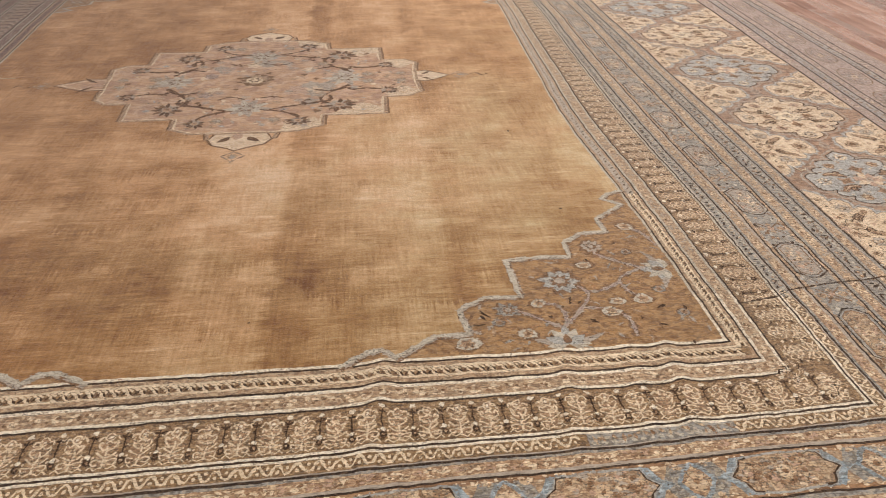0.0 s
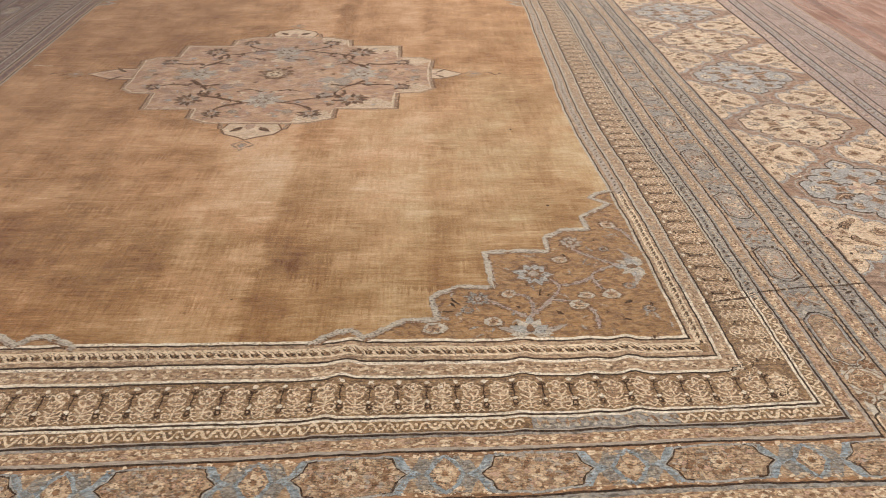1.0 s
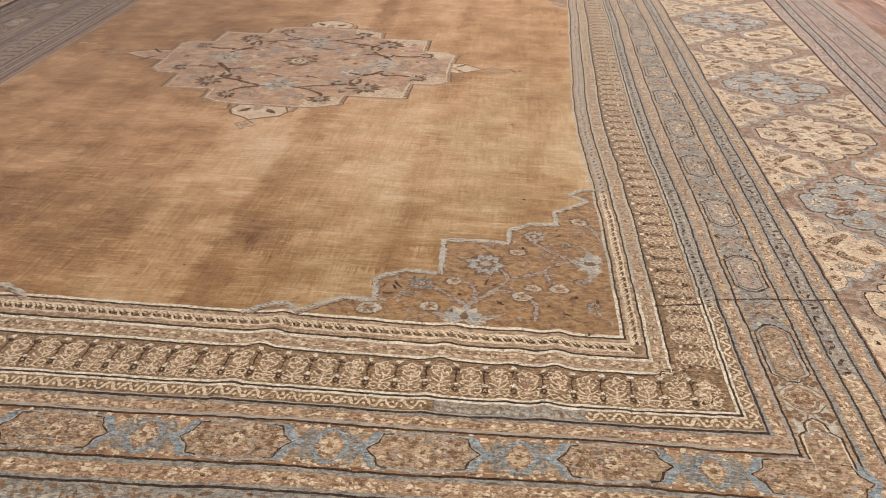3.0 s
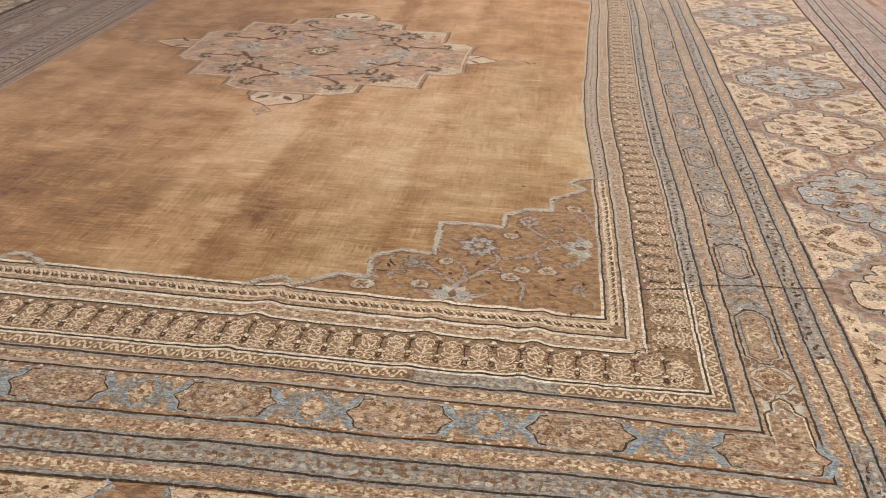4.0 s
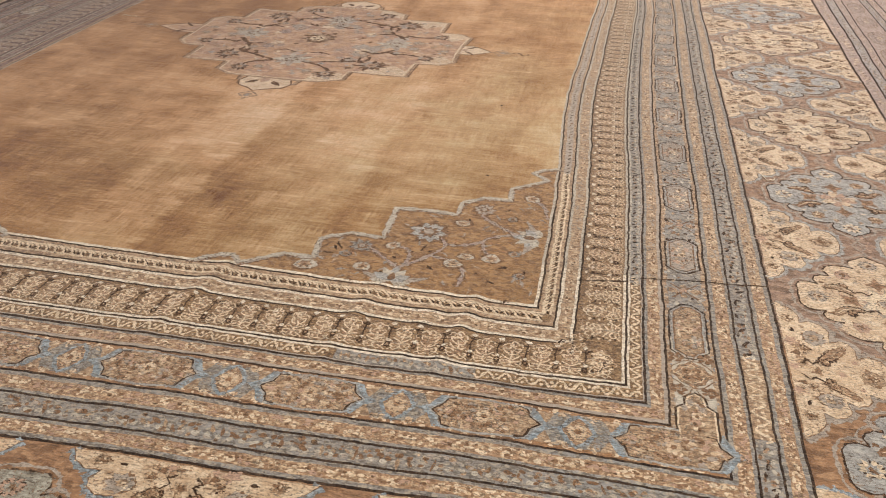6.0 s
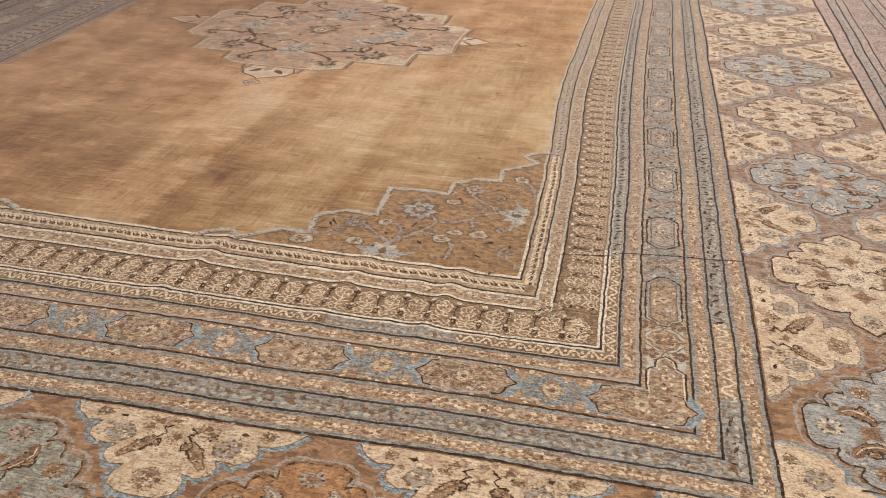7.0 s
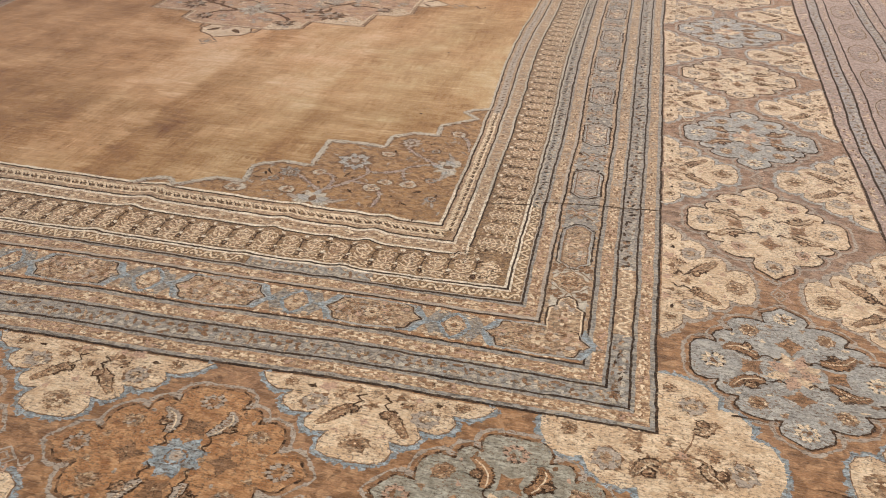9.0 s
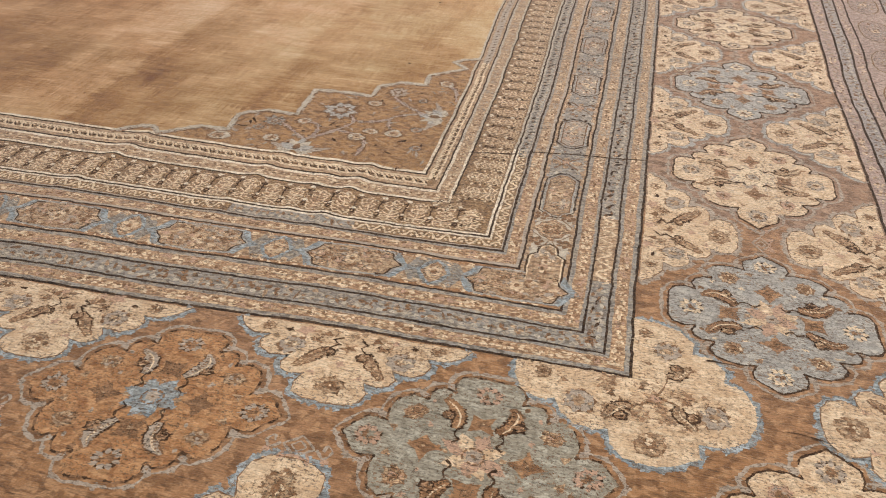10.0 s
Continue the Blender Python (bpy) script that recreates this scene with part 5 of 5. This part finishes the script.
def border_flower(to, kind):
    """A large lobed flower; local p across, q along the border."""
    ground, heart, ringcol, spots, body = {"blue": ("slate_blue", "cream", "pale_cream", "tan", "rust"), "cream": ("cream", "pale_cream", "ash", "pink", "dun"),
                                           "orange": ("orange", "sky", "ash", "dun", "ash"), "sage": ("sage", "cream", "pink", "tan", "rust")}[kind]
    sheet = Sheet(0.4)
    shape = dense(flower_shape(), 0.008)
    stroke(sheet, to, grown(shape, 0.014), 0.0075, "ash", 0.8, True, 0.6)
    fill(sheet, to, flower_shape(), ground, 1.0)
    n = len(shape)
    # the dark outline is worn through in places
    for i in range(n):
        if value_noise(np.array([i * 0.11]), np.array([shape[3][0] * 31.0 + len(kind)]), 4)[0] > -0.48:
            stroke(sheet, to, [shape[i - 1], shape[i]], 0.0044, "brown" if kind in ("orange", "sage") and i % 5 < 3 else "dark_brown", 1.8, wob=0.6)
    # heart
    for k in range(8):
        leaf(sheet, to, 0.008 * math.cos(k), 0.008 * math.sin(k), 45 * k + 22 + RND.uniform(-6, 6), 0.056 * RND.uniform(0.85, 1.1), 0.030, "pink" if heart == "cream" and k % 2 else heart, 2.2 + 0.02 * k)
        if kind == "cream":
            leaf(sheet, to, 0.006 * math.cos(k), 0.006 * math.sin(k), 45 * k + 22, 0.064, 0.040, "ash", 1.5 + 0.02 * k)
        blob(sheet, to, 0.050 * math.cos(0.785 * k), 0.050 * math.sin(0.785 * k), 0.006, spots, 1.8)
    for k in range(8):
        a = 2 * math.pi * k / 8
        stroke(sheet, to, [(0.020 * math.cos(a), 0.020 * math.sin(a)), (0.020 * math.cos(a + 0.6), 0.020 * math.sin(a + 0.6))], 0.004, "brown" if kind != "blue" else "pink", 2.8)
    sheet.poly(ring(to, 0, 0, 0.014, None, 9, 0.2), "ash", 2.6)
    blob(sheet, to, 0, 0, 0.004, "brown", 3.4)
    for p, q in ((0, 0.195), (0, -0.195), (0.172, 0), (-0.172, 0)):
        petal_ring(sheet, to, p, q, 0.026, ringcol, "brown", 1.8)
    for s, t in ((1, 1), (1, -1), (-1, 1), (-1, -1)):
        soft_disc(sheet, to, s * 0.086, t * 0.124, 0.020, spots, "brown", ringcol, 1.8)
        if s * t > 0:
            sickle(sheet, to, [(s * 0.062, t * 0.046), (s * 0.088, t * 0.044), (s * 0.118, t * 0.056), (s * 0.140, t * 0.082)], body, "pale_cream", 1.8)
        else:
            sickle(sheet, to, [(s * 0.070, t * 0.030), (s * 0.096, t * 0.050), (s * 0.124, t * 0.058), (s * 0.150, t * 0.048)], body, "pale_cream", 1.8)
        berry(sheet, to, s * 0.094, t * 0.064, 0.012, 2.8)
        stroke(sheet, to, smooth([(s * 0.022, t * 0.045), (s * 0.034, t * 0.034), (s * 0.048, t * 0.044), (s * 0.064, t * 0.040)], 4), 0.0042, "dark_brown", 2.8, wob=0.6)
        star(sheet, to, s * 0.036, t * 0.152, 0.011, "tan" if kind != "orange" else "dun", 1.8, RND.random(), 3)
        blob(sheet, to, s * 0.150, t * 0.074, 0.005, "brown", 1.8, 1.5)
        blob(sheet, to, s * 0.125, t * 0.100, 0.004, ringcol, 1.8, 1.5)
        blob(sheet, to, s * 0.058, t * 0.090, 0.004, ringcol, 1.8, 1.5)
    for p, q, a in ((0, 0.090, 0.0), (0, -0.090, 0.0), (0.088, 0, 0.8), (-0.088, 0, 0.8)):
        star(sheet, to, p, q, 0.034, "rust" if kind != "orange" else "brown", 1.8, a)
        star(sheet, to, p, q, 0.014, "brown", 2.6, a + 0.4)
        blob(sheet, to, p, q, 0.003, "tan", 3.4)
    return sheet


HALF = [(0.248, 0.0), (0.228, 0.032), (0.198, 0.052), (0.164, 0.050), (0.177, 0.076), (0.170, 0.100), (0.146, 0.117), (0.104, 0.112), (0.117, 0.136), (0.110, 0.157), (0.090, 0.170), (0.060, 0.166),
        (0.073, 0.195), (0.066, 0.221), (0.040, 0.236), (0.0, 0.239)]


def half_palmette(to, edge="sky"):
    """Cream half flower that grows from the edge of the border; local p along, q inwards from the edge."""
    sheet = Sheet(0.4)
    pts = HALF + [(-p, q) for p, q in reversed(HALF[:-1])]
    shape = dense(pts, 0.008, False)
    stroke(sheet, to, shape, 0.024, edge, 0.8, False, 0.5)
    fill(sheet, to, pts, "cream", 1.6)
    stroke(sheet, to, shape, 0.0022, "brown", 2.2, False, 0.9)
    cream_motifs(sheet, to)
    return sheet


def cream_motifs(sheet, to):
    for p, q, r, m in ((0.0, 0.188, 0.027, "dun"), (0.112, 0.076, 0.027, "ash"), (-0.112, 0.076, 0.027, "ash"), (0.178, 0.022, 0.014, "dun"), (-0.178, 0.022, 0.014, "dun")):
        soft_disc(sheet, to, p, q, r, m, "brown" if m == "dun" else "dun", "pale_cream", 2.4)
    for s in (1, -1):
        sickle(sheet, to, [(s * 0.036, 0.074), (s * 0.050, 0.092), (s * 0.066, 0.116), (s * 0.092, 0.146)], "tan", "dun", 2.4)
        berry(sheet, to, s * 0.034, 0.088, 0.011, 3.4)
        stroke(sheet, to, [(s * 0.020, 0.030), (s * 0.036, 0.042), (s * 0.024, 0.056), (s * 0.038, 0.074)], 0.0045, "dark_brown", 3.4, wob=0.5)
        petal_ring(sheet, to, s * 0.068, 0.046, 0.013, "tan", "brown", 2.4, 6)
        star(sheet, to, s * 0.052, 0.024, 0.013, "brown", 2.4, RND.random(), 3)
        blob(sheet, to, s * 0.132, 0.026, 0.005, "dark_brown", 2.4, 1.4)
        blob(sheet, to, s * 0.075, 0.020, 0.005, "tan", 2.4, 1.4)
        star(sheet, to, s * 0.048, 0.158, 0.009, "pink", 2.4, RND.random(), 3)
        blob(sheet, to, s * 0.150, 0.054, 0.005, "dun", 2.4, 1.6)
    for _ in range(7):
        star(sheet, to, RND.uniform(-0.10, 0.10), RND.uniform(0.006, 0.045), RND.uniform(0.008, 0.022), RND.choice(("tan", "dun", "pink")), 2.0, RND.random(), 5, 0.6)
    star(sheet, to, 0, 0.064, 0.020, "tan", 2.4, 0.3, 5)
    star(sheet, to, 0, 0.064, 0.009, "brown", 3.2, 0.3, 5)
    star(sheet, to, 0, 0.120, 0.012, "pink", 2.4, 0.3, 4)


def tendril(to):
    """Small cream tangle between neighbouring flowers."""
    sheet = Sheet(0.4)
    shape = [(-0.030, 0), (0, 0.022), (0.030, 0), (0, -0.022)]
    stroke(sheet, to, dense(shape, 0.012), 0.005, "ash", 1, True)
    stroke(sheet, to, [(p * 0.5, q * 0.5) for p, q in dense(shape, 0.02)], 0.004, "ash", 1, True)
    for s in (1, -1):
        stroke(sheet, to, smooth([(-0.028 * s, 0.026), (0, 0.020), (0.03 * s, 0.030), (0.02 * s, 0.012)], 3), 0.005, "pink", 1.8)
        stroke(sheet, to, smooth([(0.034 * s, 0.0), (0.050 * s, 0.012), (0.062 * s, -0.002), (0.050 * s, -0.012), (0.046 * s, 0.0)], 4), 0.0045, "ash", 1.4, wob=0.6)
        blob(sheet, to, 0.056 * s, 0.018, 0.005, "pink", 1.4, 1.5)
    return sheet


def outer_palmette(side, m, scale_along):
    outer = along(side, m, 1.205)
    half_palmette(lambda p, q: outer(p * scale_along, -0.004 - q * 1.04)).build("half_palmette", bands["mb"], "cream half palmette edged in light blue")


def side_frame(side, a, b):
    """p across outwards, q along."""
    base = along(side, a, b)
    return lambda p, q: base(q, p)


def border_side(side, centres, kinds, scale_along, scale_across):
    mids = []
    for i, a in enumerate(centres):
        base = side_frame(side, a, MID if side in ("right", "left") else 0.838)
        to = lambda p, q, base=base: base(p * scale_across, q * scale_along)
        border_flower(to, kinds[i % len(kinds)]).build("border_flower", bands["mb"], {"blue": "grey-blue lobed flower", "cream": "cream lobed flower", "orange": "orange lobed flower with blue heart", "sage": "sage green lobed flower"}[kinds[i % len(kinds)]])
        if i:
            mids.append((centres[i - 1] + a) / 2)
    for m in mids:
        inner = along(side, m, 0.597)
        outer = along(side, m, 1.205)
        half_palmette(lambda p, q: inner(p * scale_along, 0.004 + q * (0.80 if side == "near" else 0.97)), "ash" if side in ("right", "left") and m < 0.1 else ("slate_blue" if side in ("right", "left") else "sky")).build("half_palmette", bands["mb"], "cream half palmette edged in light blue")
        half_palmette(lambda p, q: outer(p * scale_along, -0.004 - q * (1.20 if side == "near" else 1.04)), "ash" if side in ("right", "left") and m < 0.1 else ("slate_blue" if side in ("right", "left") else "sky")).build("half_palmette", bands["mb"], "cream half palmette edged in light blue")
        tendril(along(side, m, MID)).build("tendril", bands["mb"])


border_side("right", [-0.386 + 0.614 * k for k in range(9)], ("blue", "cream"), 1.0, 1.0)
border_side("left", [-0.386 + 0.614 * k for k in range(9)], ("blue", "cream"), 1.0, 1.0)
border_side("near", [0.335 - 0.63 * k for k in range(6)], ("sage", "orange"), 1.04, 0.78)
border_side("far", [0.335 - 0.63 * k for k in range(6)], ("sage", "orange"), 1.04, 0.78)
for su, uc in ((1, U1 + 0.95), (-1, U0 - 0.95)):
    for vc in (V0 - 1.0, V1 + 1.0):
        border_flower(mapped((uc, vc), (1.05, 0), (0, 1.0)), "cream").build("border_flower", bands["mb"], "cream lobed flower in the corner of the border")
        sv = 1 if vc < 0 else -1
        # cream piece that wraps the inner corner of the border
        corner = ((U1 + 0.597) if su > 0 else (U0 - 0.597), (V0 - 0.663) if sv > 0 else (V1 + 0.663))
        to = mapped(corner, (su, 0), (0, -sv))
        edge = [(-0.228, 0.0), (-0.226, 0.040), (-0.205, 0.084), (-0.165, 0.096), (-0.140, 0.088), (-0.128, 0.118), (-0.098, 0.142), (-0.060, 0.146), (-0.034, 0.140), (-0.030, 0.176), (-0.006, 0.204),
                (0.040, 0.210), (0.092, 0.196), (0.130, 0.172), (0.128, 0.140), (0.172, 0.136), (0.214, 0.112), (0.238, 0.066), (0.236, 0.020), (0.214, -0.020), (0.180, -0.034), (0.186, -0.072),
                (0.160, -0.104), (0.122, -0.110), (0.126, -0.146), (0.096, -0.180), (0.044, -0.198), (0.0, -0.200)]
        sheet = Sheet(0.4)
        stroke(sheet, to, dense(edge, 0.008, False), 0.022, "sky", 0.8, False, 0.5)
        fill(sheet, to, edge + [(0, 0)], "cream", 1.6)
        for p, q, r, m in ((-0.096, 0.085, 0.028, "ash"), (0.040, 0.159, 0.028, "dun"), (0.157, 0.067, 0.028, "ash"), (0.070, -0.107, 0.026, "ash"), (0.025, -0.155, 0.014, "dun"), (-0.170, 0.022, 0.014, "dun")):
            soft_disc(sheet, to, p, q, r, m, "brown" if m == "dun" else "dun", "pale_cream", 2.4)
        for a0, a1 in (((0.0, 0.075), (-0.050, 0.110)), ((0.090, 0.055), (0.120, 0.110)), ((0.070, -0.030), (0.120, -0.062))):
            dx, dy = a1[0] - a0[0], a1[1] - a0[1]
            sickle(sheet, to, [a0, (a0[0] + 0.3 * dx - 0.15 * dy, a0[1] + 0.3 * dy + 0.15 * dx), (a0[0] + 0.7 * dx, a0[1] + 0.7 * dy), a1], "dun", "pale_cream", 2.4)
            berry(sheet, to, a0[0] + 0.5 * dx + 0.2 * dy, a0[1] + 0.5 * dy - 0.2 * dx, 0.012, 3.4)
            stroke(sheet, to, smooth([(0.045, 0.040), ((0.045 + a0[0]) / 2 + 0.008, (0.04 + a0[1]) / 2), a0], 4), 0.0036, "brown", 3.0, wob=0.6)
        for _ in range(16):
            star(sheet, to, RND.uniform(-0.06, 0.15), RND.uniform(0.0, 0.10), RND.uniform(0.010, 0.024), RND.choice(("tan", "dun", "tan", "brown")), 2.0, RND.random(), 5, 0.6)
        star(sheet, to, 0.045, 0.045, 0.026, "tan", 2.4, 0.4, 6)
        star(sheet, to, 0.045, 0.045, 0.012, "pink", 3.2, 0.4, 5)
        for p, q in ((0.02, 0.02), (0.08, 0.02), (0.14, 0.02), (-0.04, 0.05), (-0.13, 0.035), (0.03, -0.06), (0.10, 0.115), (0.175, 0.045)):
            star(sheet, to, p, q, RND.uniform(0.008, 0.013), RND.choice(("brown", "tan", "dun")), 2.4, RND.random(), 3)
        sheet.build("corner_palmette", bands["mb"], "cream palmette wrapping the border's corner")

for side, m, k in (("near", 0.65, 1.04), ("right", -0.69, 1.0), ("far", 0.65, 1.04), ("left", -0.69, 1.0), ("near", -3.45, 1.04), ("far", -3.45, 1.04), ("right", 4.99, 1.0), ("left", 4.99, 1.0)):
    outer_palmette(side, m, k)

# ---------------------------------------------------------------- seam, creases, burns and loose threads
plan = mapped((0, 0), (1, 0), (0, 1))
sheet = Sheet()
stroke(sheet, plan, dense([(0.092, 0.151), (0.160, 0.165), (0.216, 0.172)], 0.012, False), 0.0066, "dark_brown", 2.6, wob=0.8)
stroke(sheet, plan, dense([(0.216, 0.172), (0.266, 0.200), (0.317, 0.209), (0.406, 0.221), (0.489, 0.227), (0.590, 0.238)], 0.012, False), 0.0042, "dark_brown", 2.6, wob=0.9)
sheet.build("seam", rug, "dark sewn seam across the border")
# small folds: flat dark strokes in place of the shade inside them
for pts in ([(0.743, -0.566), (0.790, -0.567), (0.834, -0.571)], [(0.888, -0.730), (0.923, -0.732), (0.961, -0.738)]):
    sheet = Sheet()
    stroke(sheet, plan, dense(pts, 0.01, False), 0.0030, "dark_brown", 4.6, wob=0.8)
    sheet.build("crease_shade", rug)
for u, v, r in ((-0.256, 0.730, 0.006), (-0.290, 1.400, 0.006), (-1.233, 0.195, 0.003)):
    sheet = Sheet()
    sheet.poly(ring(plan, u, v, r, None, 7, 0.3), "dark", 0.4)
    sheet.build("burn_mark", rug, "small dark burn hole")


def thread(pts, label):
    """A loose end of yarn lying on the pile."""
    cord("loose_thread", lay(np.array(smooth(pts, 6), float), np.full(6 * (len(pts) - 1) + 1, 4.0)), 0.0016, 0.0012, WOOL["ivory"], label, "thread")


def cord(name, at, thick, rise, mat, label, category):
    bm = bmesh.new()
    rings = []
    for i in range(len(at)):
        d = Vector(at[min(i + 1, len(at) - 1)] - at[max(i - 1, 0)]).normalized()
        side_v = d.cross(Vector((0, 0, 1))).normalized()
        r = thick * (0.6 if i in (0, len(at) - 1) else 1)
        rings.append([bm.verts.new(Vector(at[i]) + Vector((0, 0, rise)) + side_v * r * math.cos(a) + Vector((0, 0, r * math.sin(a)))) for a in np.arange(0, 6.28, 1.047)])
    for i in range(len(rings) - 1):
        for k in range(6):
            bm.faces.new((rings[i][k], rings[i][(k + 1) % 6], rings[i + 1][(k + 1) % 6], rings[i + 1][k]))
    for end in (rings[0], rings[-1]):
        bm.faces.new(end)
    bmesh.ops.recalc_face_normals(bm, faces=bm.faces[:])
    me = bpy.data.meshes.new(name)
    bm.to_mesh(me)
    bm.free()
    me.materials.append(mat)
    me.polygons.foreach_set("use_smooth", [True] * len(me.polygons))
    tagged(new(name, me), label, category)


thread([(0.664, 0.975), (0.671, 0.948), (0.680, 0.932), (0.689, 0.940), (0.697, 0.936), (0.706, 0.955)], "short loose end of cream yarn lying on the carpet")
thread([(-2.615, 2.232), (-2.600, 2.246), (-2.578, 2.240), (-2.555, 2.236), (-2.525, 2.238)], "pale loose yarn lying on the carpet's field")

cord("cable", np.array([(x, y, BASE) for x, y in smooth([(3.19, 6.02), (3.27, 5.78), (3.335, 5.59), (3.372, 5.49), (3.408, 5.378)], 6)]), 0.007, 0.0065, plain("white_plastic", (235, 232, 226), 0.4), "white plastic cable lying on the wooden floor", "cable")

# ---------------------------------------------------------------- floor boards
def board(bw, bl):
    bm = bmesh.new()
    bmesh.ops.create_cube(bm, size=1)
    for v in bm.verts:
        v.co = Vector((v.co.x * bw, v.co.y * bl, v.co.z * 0.018))
    bmesh.ops.bevel(bm, geom=[e for e in bm.edges if e.verts[0].co.z > 0 and e.verts[1].co.z > 0], offset=0.0015, segments=1, affect="EDGES")
    me = bpy.data.meshes.new("plank")
    bm.to_mesh(me)
    bm.free()
    me.materials.append(OAK)
    return me


BW = 0.082
lengths = {k: board(BW - 0.0012, k - 0.0012) for k in (0.6, 0.9, 1.2)}
rest_v, rest_f = [], []
x = X0 + BW / 2
while x < X1:
    y = Y0 - RND.uniform(0, 0.8)
    while y < Y1:
        k = RND.choice((0.6, 0.9, 1.2))
        mid = y + k / 2
        if 2.75 < x < 4.75 and 2.4 < mid < 8.0:
            ob = new("plank", lengths[k])
            ob.parent = floor
            ob.location = (x, mid, BASE - 0.009 + RND.uniform(-0.0003, 0.0003))
        else:
            at = len(rest_v)
            lo_y, hi_y = max(y, Y0), min(y + k, Y1)
            mid = (lo_y + hi_y) / 2
            hx, hy = (BW - 0.0012) / 2, (hi_y - lo_y - 0.0012) / 2
            rest_v += [(x + sx * hx, mid + sy * hy, BASE + z) for z in (-0.018, 0) for sx, sy in ((-1, -1), (1, -1), (1, 1), (-1, 1))]
            rest_f += [tuple(at + i for i in f) for f in ((4, 5, 6, 7), (0, 1, 5, 4), (1, 2, 6, 5), (2, 3, 7, 6), (3, 0, 4, 7))]
        y += k
    x += BW
me = bpy.data.meshes.new("far_boards")
me.from_pydata(rest_v, [], rest_f)
me.materials.append(OAK)
ob = new("far_boards", me)
ob.parent = floor
tagged(ob, kind="stuff")
